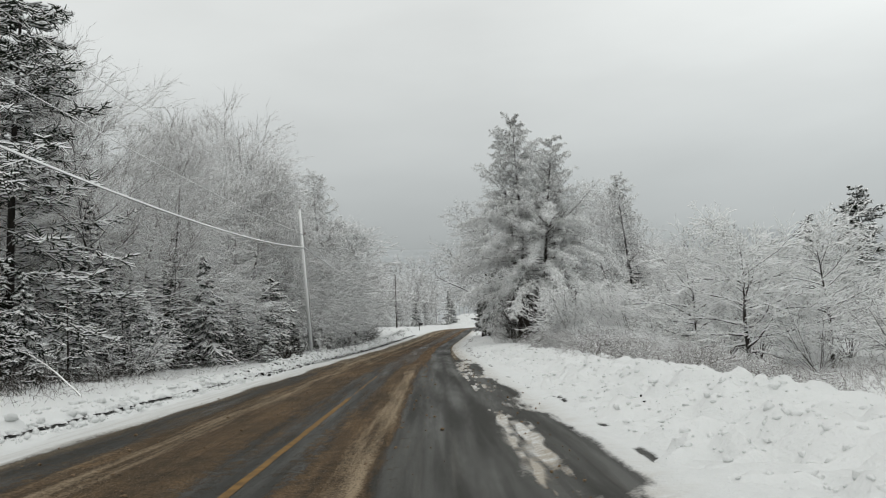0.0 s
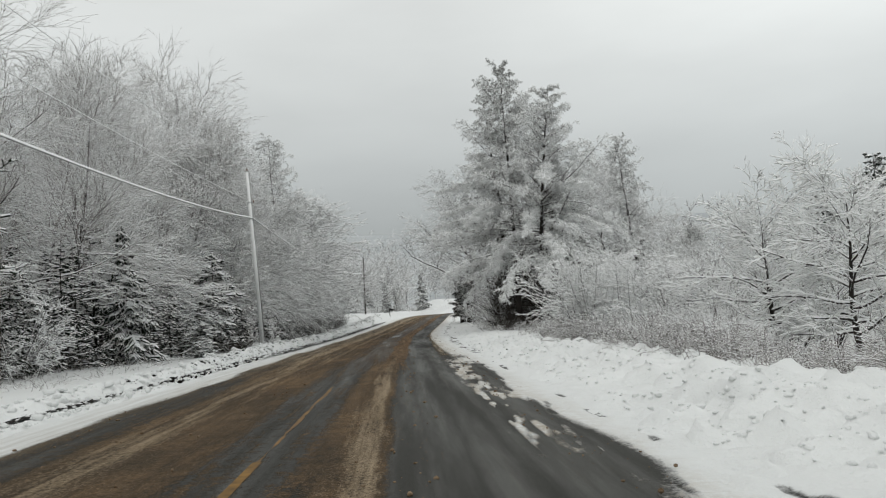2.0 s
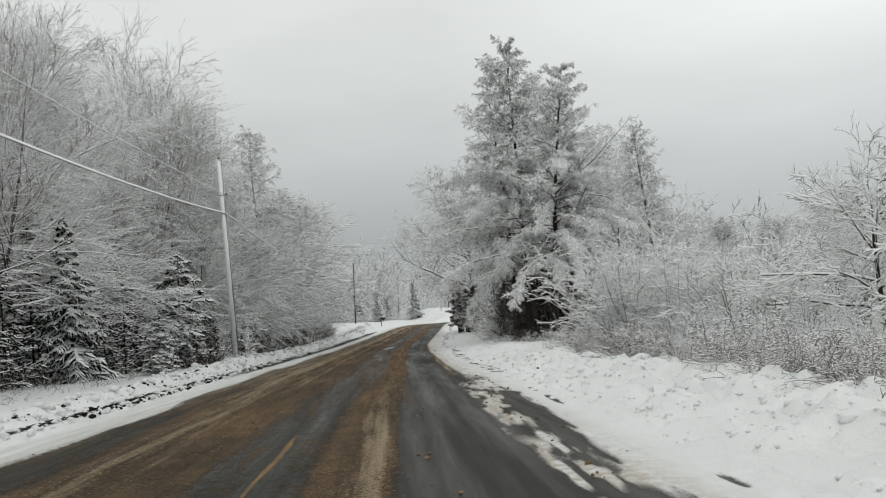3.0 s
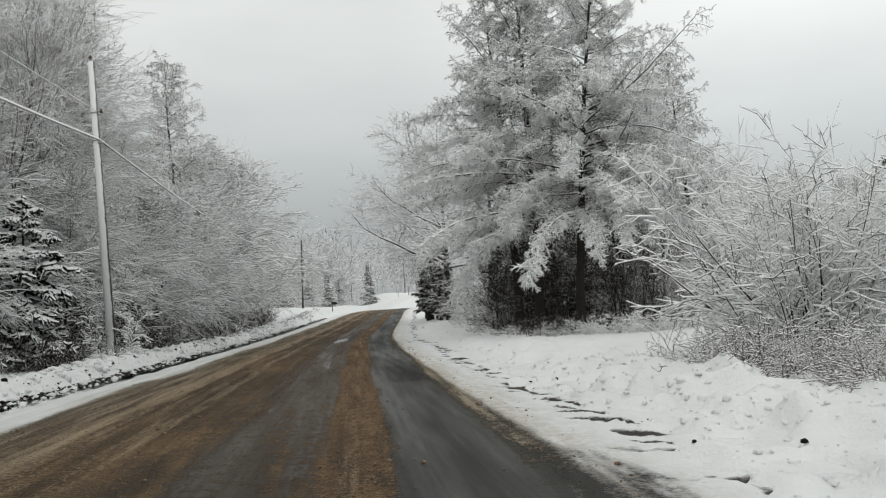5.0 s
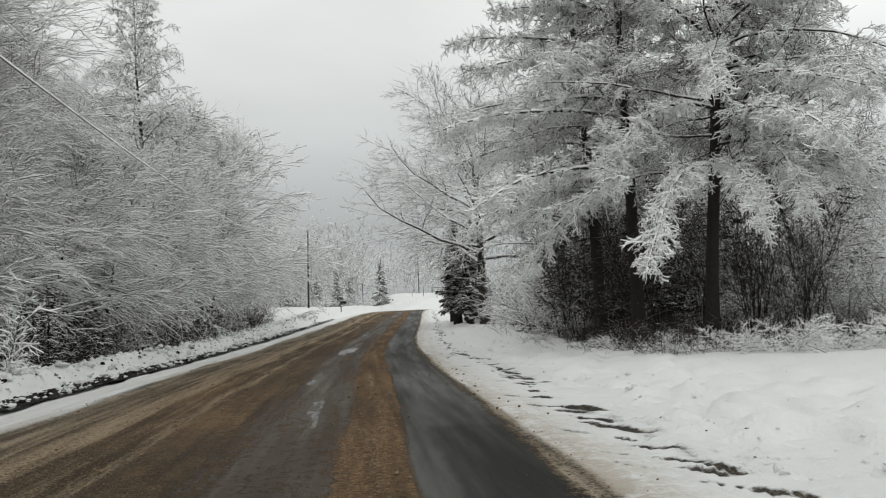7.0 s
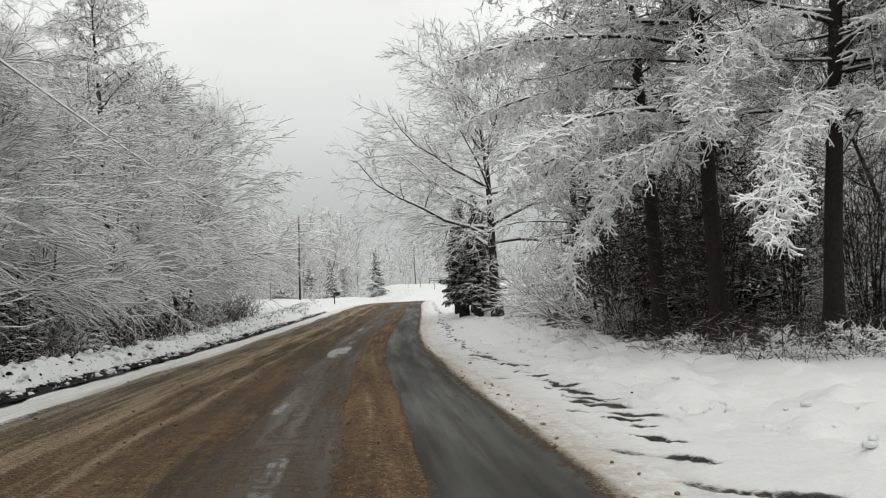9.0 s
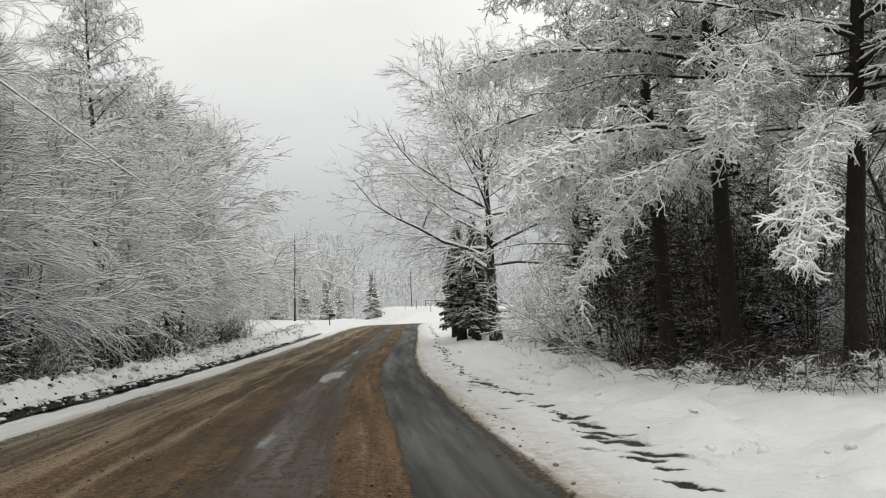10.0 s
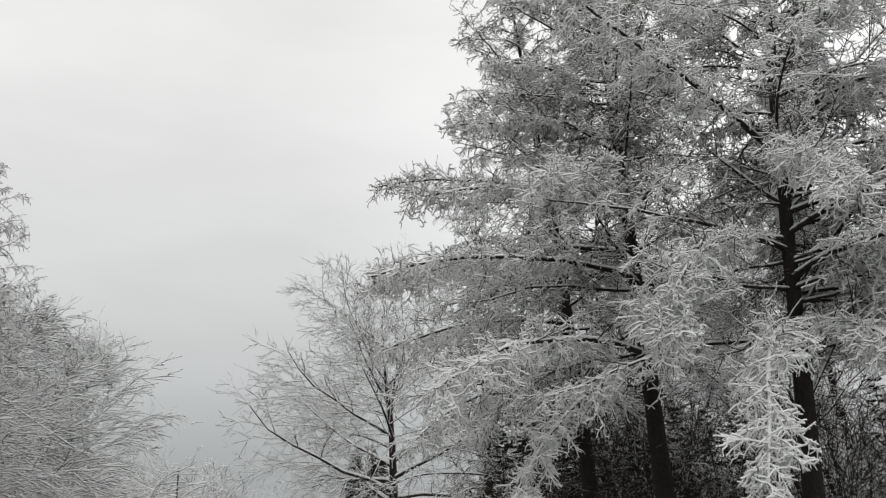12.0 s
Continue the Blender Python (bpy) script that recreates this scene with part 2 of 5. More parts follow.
c_slush = mixed(ns, ls, ranged(ns, ls, plus(n_fade, off(n_low, 0.5)), 0.35, 0.65), (0.088, 0.062, 0.037), (0.205, 0.132, 0.07))
orange = many(band([(1.0, 0.0), (1.2, 1.0), (1.82, 1.0), (2.0, 0.0)]), late)
c_slush = mixed(ns, ls, many(orange, 0.7), c_slush, mixed(ns, ls, n_drag, (0.15, 0.082, 0.036), (0.30, 0.185, 0.10)))
c_slush = mixed(ns, ls, ranged(ns, ls, n_iso2, 0.34, 0.56, 0.75, 0.0), c_slush, (0.028, 0.02, 0.012))
c_slush = mixed(ns, ls, ranged(ns, ls, plus(n_drag, off(n_iso, 0.6)), 0.36, 0.6, 0.7, 0.0), c_slush, (0.035, 0.026, 0.017))
c_slush = mixed(ns, ls, f_ridge, c_slush, mixed(ns, ls, n_crumb, (0.22, 0.165, 0.104), (0.46, 0.365, 0.25)))
grey = calc(ns, ls, "MAXIMUM", ranged(ns, ls, u, -2.1, -3.4), ranged(ns, ls, u, 2.7, 3.1))
c_slush = mixed(ns, ls, many(grey, 0.7), c_slush, mixed(ns, ls, f_ridge, (0.10, 0.089, 0.07), (0.34, 0.305, 0.245)))
c_slush = mixed(ns, ls, ranged(ns, ls, n_speck, 0.60, 0.66, 0.0, 0.8), c_slush, (0.03, 0.021, 0.013))
c_slush = mixed(ns, ls, ranged(ns, ls, n_crumb, 0.58, 0.68, 0.0, 0.55), c_slush, (0.45, 0.36, 0.25))
c = mixed(ns, ls, puddle, mixed(ns, ls, f_slush, c_asph, c_slush), (0.022, 0.020, 0.016))
c_white = mixed(ns, ls, n_iso, (0.65, 0.665, 0.66), (0.74, 0.75, 0.74))
# slush streaks that also paint the wood's shade onto the left snow strip
stain_and_shade = many(ranged(ns, ls, sp.outputs[0], -4.75, -3.4, 0.10, 0.85), ranged(ns, ls, plus(n_thread, off(n_drag, 0.8)), 0.3, 0.7))
c_white = mixed(ns, ls, many(stain_and_shade, ranged(ns, ls, sp.outputs[0], -1.0, -2.0)), c_white, (0.34, 0.31, 0.26))
grime = many(ranged(ns, ls, plus(sp.outputs[0], off(n_low, 0.5)), 3.1, 4.0, 0.95, 0.0), ranged(ns, ls, plus(n_iso, off(n_drag, 0.6), off(n_iso2, 0.6)), 0.30, 0.6))
c_white = mixed(ns, ls, many(grime, ranged(ns, ls, sp.outputs[0], 2.6, 2.8)), c_white, (0.36, 0.315, 0.25))
c = mixed(ns, ls, f_white, c, c_white)
ls.new(c, b.inputs["Base Color"])
damp = ranged(ns, ls, plus(n_sheen, off(n_drag, 0.4)), 0.35, 0.65, 0.75, 0.45)
asph_r = calc(ns, ls, "MAXIMUM", many(damp, calc(ns, ls, "SUBTRACT", 1.0, puddle)), 0.22)
dry = calc(ns, ls, "SUBTRACT", 1.0, f_white)
bare = calc(ns, ls, "SUBTRACT", 1.0, f_slush)
ls.new(plus(many(dry, plus(many(bare, asph_r), many(f_slush, 0.8))), many(f_white, 0.55)), b.inputs["Roughness"])
ls.new(plus(many(dry, plus(many(bare, plus(0.15, many(puddle, 0.18), many(mend, -0.06))), many(f_slush, 0.08))), many(f_white, 0.3)), b.inputs["Specular IOR Level"])
rough = many(dry, calc(ns, ls, "SUBTRACT", 1.0, puddle), plus(many(f_slush, 0.5), many(f_ridge, 0.35), many(f_slush, plus(off(n_iso2, 1.0), off(n_crumb, 0.8))), many(bare, off(n_crumb, 0.15))))
height = plus(f_white, rough, many(f_white, plus(off(n_low, 1.4), off(n_iso, 1.5), off(n_iso2, 0.5))))
bumped(ns, ls, b, height, 0.9, 0.05)

M_DIRT = plain("bare_wet_ground", (0.004, 0.0035, 0.003), (0.016, 0.0135, 0.011), 7.0, 0.95, 0.9)
M_YELLOW = plain("worn_yellow_paint", (0.085, 0.052, 0.022), (0.23, 0.13, 0.036), 5.0, 0.8, 0.3)
M_FADED = plain("paint_under_slush", (0.10, 0.066, 0.04), (0.24, 0.145, 0.06), 1.6, 0.85, 0.4)
# brown litter whose darkness also stands for shade on the wood floor
M_LITTER, ns, ls, b = nodes_of("litter_and_shade_under_trees")
pos = ns.new("ShaderNodeNewGeometry").outputs["Position"]
n1, n2, n3 = noise_node(ns, ls, pos, 0.5, 3), noise_node(ns, ls, pos, 3.0, 6, 0.75), noise_node(ns, ls, pos, 22.0, 4)
rim = ns.new("ShaderNodeUVMap")
rim.uv_map = "cover"
rs = ns.new("ShaderNodeSeparateXYZ")
ls.new(rim.outputs[0], rs.inputs[0])
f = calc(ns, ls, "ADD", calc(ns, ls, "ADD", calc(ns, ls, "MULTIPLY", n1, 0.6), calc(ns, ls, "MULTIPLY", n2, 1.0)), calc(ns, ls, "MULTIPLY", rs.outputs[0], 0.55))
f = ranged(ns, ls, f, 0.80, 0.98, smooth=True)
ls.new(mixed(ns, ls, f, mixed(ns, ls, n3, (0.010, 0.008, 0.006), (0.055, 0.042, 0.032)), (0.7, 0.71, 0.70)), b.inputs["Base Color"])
b.inputs["Roughness"].default_value = 0.9
bumped(ns, ls, b, calc(ns, ls, "ADD", n3, f), 0.8, 0.03)
# brown dead stalks, kept dark so they also give the undergrowth its shade
M_DEAD = frosted("dead_brush_and_shade", (0.012, 0.009, 0.007), (0.06, 0.05, 0.042), 0.95, 0.25, 0.45, 3.0)
M_POLE, ns, ls, b = nodes_of("snow_plastered_pole_wood")
geo = ns.new("ShaderNodeNewGeometry")
windward = ns.new("ShaderNodeVectorMath")
windward.operation = "DOT_PRODUCT"
ls.new(geo.outputs["Normal"], windward.inputs[0])
windward.inputs[1].default_value = (-0.2, -0.96, 0.1)
n1 = noise_node(ns, ls, geo.outputs["Position"], 3.5, 5, 0.7)
n2 = noise_node(ns, ls, geo.outputs["Position"], 22.0, 3)
f = ranged(ns, ls, calc(ns, ls, "ADD", windward.outputs["Value"], calc(ns, ls, "MULTIPLY", calc(ns, ls, "SUBTRACT", n1, 0.5), 1.1)), 0.15, 0.5, smooth=True)
ls.new(mixed(ns, ls, f, mixed(ns, ls, n2, (0.03, 0.026, 0.023), (0.09, 0.08, 0.07)), (0.76, 0.765, 0.76)), b.inputs["Base Color"])
b.inputs["Roughness"].default_value = 0.85
M_SLUSH = plain("brown_slush_crumbs", (0.07, 0.043, 0.024), (0.30, 0.215, 0.14), 30.0, 0.8, 0.3)
M_DARKWOOD = plain("dark_weathered_wood", (0.03, 0.026, 0.022), (0.09, 0.08, 0.07), 6.0, 0.85, 0.4)
M_CABLE = frosted("snowy_cable", (0.06, 0.06, 0.06), (0.12, 0.12, 0.12), -0.6, 0.3, 0.2)
M_METAL = plain("galvanised_metal", (0.25, 0.26, 0.27), (0.4, 0.41, 0.42), 12, 0.5, 0, 0.8)
M_GLASSY = plain("brown_insulator", (0.12, 0.07, 0.05), (0.2, 0.12, 0.08), 9, 0.3)
M_MAILBOX = plain("black_painted_metal", (0.012, 0.012, 0.013), (0.03, 0.03, 0.03), 9, 0.45)
# frosted hill woods; the blue-grey base colour includes the haze before them
M_HILL, ns, ls, b = nodes_of("hazy_hill_woods")
pos = ns.new("ShaderNodeNewGeometry").outputs["Position"]
n1, n2 = noise_node(ns, ls, pos, 0.02, 4), noise_node(ns, ls, pos, 0.25, 6, 0.75)
ls.new(mixed(ns, ls, ranged(ns, ls, calc(ns, ls, "ADD", calc(ns, ls, "MULTIPLY", n1, 0.4), calc(ns, ls, "MULTIPLY", n2, 0.6)), 0.35, 0.65), (0.27, 0.29, 0.30), (0.47, 0.49, 0.50)), b.inputs["Base Color"])
b.inputs["Roughness"].default_value = 0.95

# ---- mesh helpers ----
def mesh_from(name, verts, faces, smooth=True):
    """A mesh from a vertex array and one array of equal-sided faces."""
    me = bpy.data.meshes.new(name)
    k = faces.shape[1]
    me.vertices.add(len(verts))
    me.vertices.foreach_set("co", np.ascontiguousarray(verts, dtype=np.float32).ravel())
    me.loops.add(faces.size)
    me.loops.foreach_set("vertex_index", np.ascontiguousarray(faces, dtype=np.int32).ravel())
    me.polygons.add(len(faces))
    me.polygons.foreach_set("loop_start", np.arange(0, faces.size, k, dtype=np.int32))
    me.polygons.foreach_set("use_smooth", np.full(len(faces), smooth))
    me.update(calc_edges=True)
    return me


def part_mesh(name, me, material, parent=None, label=""):
    ob = new(name, me)
    if material is not None and not me.materials:
        me.materials.append(material)
    if parent is not None:
        ob.parent = parent
    return tagged(ob, label)


def part(name, bm, material, parent=None, label="", smooth=True):
    me = bpy.data.meshes.new(name)
    for f in bm.faces:
        f.smooth = smooth
    bm.to_mesh(me)
    bm.free()
    return part_mesh(name, me, material, parent, label)


def unit(v):
    return v / np.maximum(np.linalg.norm(v, axis=-1, keepdims=True), 1e-9)


def tubes(lines, radii, sides=3, lift=0.0):
    """Tapered tubes along N polylines of P points; lift piles snow on their upper side."""
    N, P, _ = lines.shape
    tan = unit(np.gradient(lines, axis=1))
    steep = (np.abs(tan[..., 2:3]) > 0.95)
    ref = np.where(steep, np.array([1.0, 0, 0]), np.array([0, 0, 1.0]))
    side = unit(np.cross(tan, ref))
    up = np.cross(side, tan)
    ang = np.pi / 2 + np.arange(sides) * 2 * np.pi / sides
    ring = side[:, :, None] * np.cos(ang)[None, None, :, None] + up[:, :, None] * np.sin(ang)[None, None, :, None]
    v = lines[:, :, None] + ring * radii[:, :, None, None]
    if lift:
        flat = 1 - np.abs(tan[..., 2]) ** 2
        v[..., 2] += lift * flat[:, :, None] * np.maximum(ring[..., 2], 0)
    idx = np.arange(N * P * sides).reshape(N, P, sides)
    nxt = np.roll(idx, -1, axis=2)
    q = np.stack([idx[:, :-1], nxt[:, :-1], nxt[:, 1:], idx[:, 1:]], -1).reshape(-1, 4)
    return v.reshape(-1, 3), q


def joined(pieces):
    vs, fs, base = [], [], 0
    for v, f in pieces:
        vs.append(v)
        fs.append(f + base)
        base += len(v)
    return np.concatenate(vs), np.concatenate(fs)


def grow(rng, start, way, length, P, up=0.0, wob=0.1):
    N = len(start)
    pts = np.empty((N, P, 3))
    pts[:, 0] = start
    d = unit(way)
    step = (length / (P - 1))[:, None]
    for i in range(1, P):
        lean = up[i - 1] if isinstance(up, (list, tuple)) else up
        d = d + rng.normal(0, wob, (N, 3))
        d[:, 2] += lean
        d = unit(d)
        pts[:, i] = pts[:, i - 1] + d * step
    return pts


def taper(r0, P, end=0.25):
    return r0[:, None] * np.linspace(1, end, P)[None]


def sprout(rng, lines, radii, k, lo, hi, angle, flat=None, graded=False):
    """k children along each line: starts, ways, place along the parent, parent index, radius there."""
    N, P, _ = lines.shape
    t = lo + (hi - lo) * ((np.arange(k)[None] + rng.uniform(0, 1, (N, k))) / k)
    f = t * (P - 1)
    i = np.minimum(f.astype(int), P - 2)
    w = (f - i)[..., None]
    par = np.repeat(np.arange(N), k)
    i, w, t = i.ravel(), w.reshape(-1, 1), t.ravel()
    a, c = lines[par, i], lines[par, i + 1]
    start = a + (c - a) * w
    tan = unit(c - a)
    r = radii[par, i] * (1 - w[:, 0]) + radii[par, i + 1] * w[:, 0]
    ref = np.where(np.abs(tan[:, 2:3]) > 0.97, np.array([1.0, 0, 0]), np.array([0, 0, 1.0]))
    s = unit(np.cross(tan, ref))
    upv = np.cross(s, tan)
    n = len(t)
    if flat is None:
        az = np.tile(np.arange(k), N) * 2.39996 + rng.uniform(0, 6.283, N)[par] + rng.normal(0, 0.35, n)
    else:
        az = np.tile(np.arange(k) % 2, N) * np.pi + rng.normal(0, flat, n)
    an = np.radians(rng.uniform(angle[0], angle[1], n))
    if graded:
        g = (t - lo) / (hi - lo)
        an = np.radians(angle[1] + (angle[0] - angle[1]) * g + rng.normal(0, 6, n))
    way = np.cos(an)[:, None] * tan + np.sin(an)[:, None] * (np.cos(az)[:, None] * s + np.sin(az)[:, None] * upv)
    return start, way, t, par, r


def limb_parts(lines, radii, sides, lift, mat, base, name="limb"):
    """Every limb is a part of its own under its tree."""
    for n in range(len(lines)):
        part_mesh(name, mesh_from(name, *tubes(lines[n:n + 1], radii[n:n + 1], sides, lift)), mat, base)


def tree_of(name, trunk, limbs, crown, mats, label, category):
    """One tree: an Empty at its base over trunk, limbs and crown."""
    base = tagged(new(name), label, category)
    part_mesh("trunk", mesh_from("trunk", *trunk), mats[0], base)
    limb_parts(*limbs, mats[1], base)
    tagged(part_mesh("crown", mesh_from("crown", *joined(crown)), mats[2], base), kind="stuff")
    return base


# ---- kinds of trees ----
def bare_tree(seed, H, spread, k=(22, 9, 7, 3), first=0.2, angle=(18, 75), up=0.05, droop=0.0, r0=0.14, mats=None, label="", lean=(0, 0), dome=0.6, twig_r=0.011, snow=0.014, category="tree", name="bare_tree", twigs=0.6, sub=((18, 40), (12, 34)), limb_r=0.014, crook=0.12, stem=0.82):
    """Broad-crowned hardwood: low limbs spread, high ones rise, and the twigs run out like a broom."""
    rng = np.random.default_rng(seed)
    trunk = grow(rng, np.zeros((1, 3)), np.array([[lean[0], lean[1], 1.0]]), np.array([H * stem]), 10, 0.05, 0.05)
    tr = taper(np.array([r0]), 10, 0.14)
    tr[0, 0] *= 1.3
    s, w, t, par, r = sprout(rng, trunk, tr, k[0], first, 0.99, angle, graded=True)
    L = H * spread * (1.05 - dome * t) * rng.uniform(0.7, 1.12, len(t))
    limbs = grow(rng, s, w, L, 7, up, crook)
    lr = taper(np.minimum(r * 0.6, 0.012 + limb_r * L), 7, 0.2)
    s, w, t, par, r = sprout(rng, limbs, lr, k[1], 0.15, 0.99, sub[0])
    L2 = np.clip(L[par] * (0.66 - 0.36 * t) * rng.uniform(0.55, 1.2, len(t)), 0.4, 3.4)
    tail = up[-1] if isinstance(up, (list, tuple)) else up
    br = grow(rng, s, w, L2, 4, tail * 0.8 - droop, 0.15)
    brr = taper(np.clip(r * 0.6, twig_r * 1.2, 0.03), 4, 0.45)
    s, w, t, par, r = sprout(rng, br, brr, k[2], 0.1, 1.0, sub[1])
    L3 = np.clip(L2[par] * twigs * (1.1 - 0.4 * t) * rng.uniform(0.5, 1.15, len(t)), 0.3, 1.6)
    tw = grow(rng, s, w, L3, 4, tail * 0.5 - droop, 0.13)
    twr = taper(np.full(len(t), twig_r), 4, 0.5)
    crown = [tubes(br, brr, 3, snow), tubes(tw, twr, 3, snow)]
    if k[3]:
        s, w, t, par, r = sprout(rng, tw, twr, k[3], 0.1, 0.95, (14, 38))
        L4 = L3[par] * rng.uniform(0.35, 0.75, len(t))
        fi = grow(rng, s, w, L4, 2, -droop, 0.08)
        crown.append(tubes(fi, taper(np.full(len(t), twig_r * 0.85), 2, 0.5), 3, snow * 0.9))
    return tree_of(name, tubes(trunk, tr, 8), (limbs, lr, 5, snow * 1.5), crown, mats or (M_BARK, M_LIMB, M_TWIG), label, category)


def larch_tree(seed, H, reach, n=70, low=0.16, r0=0.2, label="", lean=(0, 0), top=0.55, bare=0.14, rising=(), boughs=(), hanging=(), crest=(), per=28, fine=10, spurs=0, tw_r=0.0095, mid=10, lush=1.0, laden_share=0.6):
    """Larch: long limbs sweep out and sag, bare and dark near the trunk, hung with curled frosty branchlets farther out. Boughs: height, way round, length, first slope and sag of single heavy limbs; hanging: the same for lighter ones; rising and crest: sets of limbs that climb on one side."""
    rng = np.random.default_rng(seed)
    trunk = grow(rng, np.array([[0.0, 0.0, -0.4]]), np.array([[lean[0], lean[1], 1.0]]), np.array([H + 0.4]), 16, 0.02, 0.018)
    tr = np.maximum(taper(np.array([r0]), 16, 0.05), 0.02) * rng.uniform(0.94, 1.06, (1, 16))
    tr[0, 0] *= 1.3
    P = 10
    # a cone below, blunter towards the tip
    girth = lambda q: np.where(q > 0.7, 0.3 ** top * ((1 - q) / 0.3) ** 0.32, (1 - q) ** top)
    s, w, t, par, r = sprout(rng, trunk, tr, n, low, 0.985, (54, 100), graded=True)
    L = (reach * girth(t) + 0.16) * rng.choice([0.45, 0.7, 0.9, 1.0, 1.12], len(t)) * rng.uniform(0.85, 1.1, len(t))
    limbs = grow(rng, s, w, L, P, [0.08, 0.03, -0.03, -0.08, -0.10, -0.10, -0.05, 0.03, 0.08], 0.07)
    lr = taper(np.minimum(r * 0.5, 0.010 + 0.008 * L), P, 0.14)
    s, w, t, par, r = sprout(rng, trunk, tr, n // 4, 0.55, 0.99, (48, 88), graded=True)
    Lt = (reach * girth(t) + 0.16) * rng.uniform(0.55, 1.05, len(t))
    limbs = np.concatenate([limbs, grow(rng, s, w, Lt, P, [0.06, 0.02, -0.03, -0.05, -0.06, -0.05, -0.02, 0.03, 0.06], 0.08)])
    L, lr = np.concatenate([L, Lt]), np.concatenate([lr, taper(np.minimum(r * 0.5, 0.010 + 0.007 * Lt), P, 0.25)])
    heavy = np.zeros(len(L), bool)
    def more(limb, length, radius, big):
        nonlocal limbs, L, lr, heavy
        limbs, L, lr, heavy = np.concatenate([limbs, limb]), np.concatenate([L, length]), np.concatenate([lr, radius]), np.concatenate([heavy, np.full(len(length), big)])
    def climbing(count, side, foot, head, far):
        s, w, t, par, r = sprout(rng, trunk, tr, count, foot, head, (34, 58))
        w[:, 0] = side * (np.abs(w[:, 0]) * 1.1 + 0.1)
        Lr = rng.uniform(0.75, 1.2, len(t)) * far * H
        more(grow(rng, s, w, Lr, P, [0.05, 0.04, 0.03, 0.02, 0.0, -0.03, -0.04, 0.02, 0.05], 0.05), Lr, taper(np.minimum(r * 0.5, 0.05), P, 0.2), False)
    for spec in rising:
        climbing(*spec)
    for z, az, length, slope, sag, big in [b + (True,) for b in boughs] + [b + (False,) for b in hanging]:
        foot = np.array([[np.interp(z, trunk[0, :, 2], trunk[0, :, 0]), np.interp(z, trunk[0, :, 2], trunk[0, :, 1]), z]])
        more(grow(rng, foot, np.array([[math.cos(az), math.sin(az), slope]]), np.array([length]), P, sag, 0.045), np.array([length]), taper(np.array([(0.022 + 0.008 * length) * (1.0 if big else 0.6)]), P, 0.25), big)
    for spec in crest:
        climbing(*spec)
    groups = []
    for m_, k_, a_, ang in ((~heavy, per, bare, (30, 75)), (heavy, 64, 0.2, (35, 85))):
        if m_.any():
            g = list(sprout(rng, limbs[m_], lr[m_], k_, a_, 1.0, ang, flat=0.75))
            g[3] = np.flatnonzero(m_)[g[3]]
            keep = rng.uniform(0, 1, len(g[2])) < np.clip(L[g[3]] / (reach * 0.75), 0.5, 1.0)
            groups.append([q[keep] for q in g])
    s, w, t, par, r = (np.concatenate([g[q] for g in groups]) for q in range(5))
    hv = heavy[par]
    outer = hv | ((t > 1.2 - laden_share) & (rng.uniform(0, 1, len(t)) < laden_share))
    L2 = np.clip(L[par] * 0.26 * lush * (1.15 - 0.6 * t), 0.16 * lush, 0.95 * lush) * rng.uniform(0.5, 1.3, len(t)) * np.where(hv, 0.6, 1.0)
    lat = grow(rng, s, w, L2, 5, -0.20, 0.16)
    lar = taper(np.where(hv, tw_r * 1.45, tw_r * 1.15), 5, 0.65)
    s, w, t, p3, r = sprout(rng, lat, lar, fine, 0.08, 1.0, (28, 72))
    hv3, out3 = hv[p3], outer[p3]
    L3 = np.clip(L2[p3] * 0.45 * (1.2 - 0.5 * t), 0.08, 0.26) * rng.uniform(0.55, 1.35, len(t)) * np.where(hv3, 1.15, 1.0)
    tw = grow(rng, s, w, L3, 4, -0.16, 0.38)
    twr = taper(np.where(hv3, tw_r * 1.3, tw_r), 4, 0.72)
    crown = [tubes(lat[~outer], lar[~outer], 4, 0.010), tubes(tw[~out3], twr[~out3], 3, 0.009)]
    laden = [tubes(lat[outer], lar[outer], 4, 0.014), tubes(tw[out3], twr[out3], 3, 0.014)]
    if spurs:
        s, w, t, p4, r = sprout(rng, tw, twr, spurs, 0.15, 1.0, (35, 75))
        tip, tipr, out4 = grow(rng, s, w, rng.uniform(0.05, 0.13, len(t)), 3, -0.12, 0.3), taper(np.full(len(t), tw_r * 0.85), 3, 0.7), out3[p4]
        crown.append(tubes(tip[~out4], tipr[~out4], 3, 0.010))
        laden.append(tubes(tip[out4], tipr[out4], 3, 0.012))
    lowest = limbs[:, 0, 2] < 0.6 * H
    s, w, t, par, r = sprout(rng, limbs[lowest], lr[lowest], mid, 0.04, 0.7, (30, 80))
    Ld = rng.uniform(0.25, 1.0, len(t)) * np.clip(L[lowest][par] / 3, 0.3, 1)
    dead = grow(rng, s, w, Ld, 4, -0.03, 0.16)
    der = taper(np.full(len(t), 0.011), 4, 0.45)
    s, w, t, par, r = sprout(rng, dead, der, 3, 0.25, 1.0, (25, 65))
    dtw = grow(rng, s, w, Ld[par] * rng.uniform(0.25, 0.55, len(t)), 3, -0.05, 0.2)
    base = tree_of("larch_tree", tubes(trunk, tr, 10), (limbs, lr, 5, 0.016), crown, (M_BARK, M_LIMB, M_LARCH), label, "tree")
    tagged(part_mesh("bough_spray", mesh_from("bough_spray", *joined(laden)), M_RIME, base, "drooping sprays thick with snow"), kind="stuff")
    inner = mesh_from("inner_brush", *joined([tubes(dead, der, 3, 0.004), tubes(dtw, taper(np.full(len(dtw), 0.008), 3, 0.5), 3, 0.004)]))
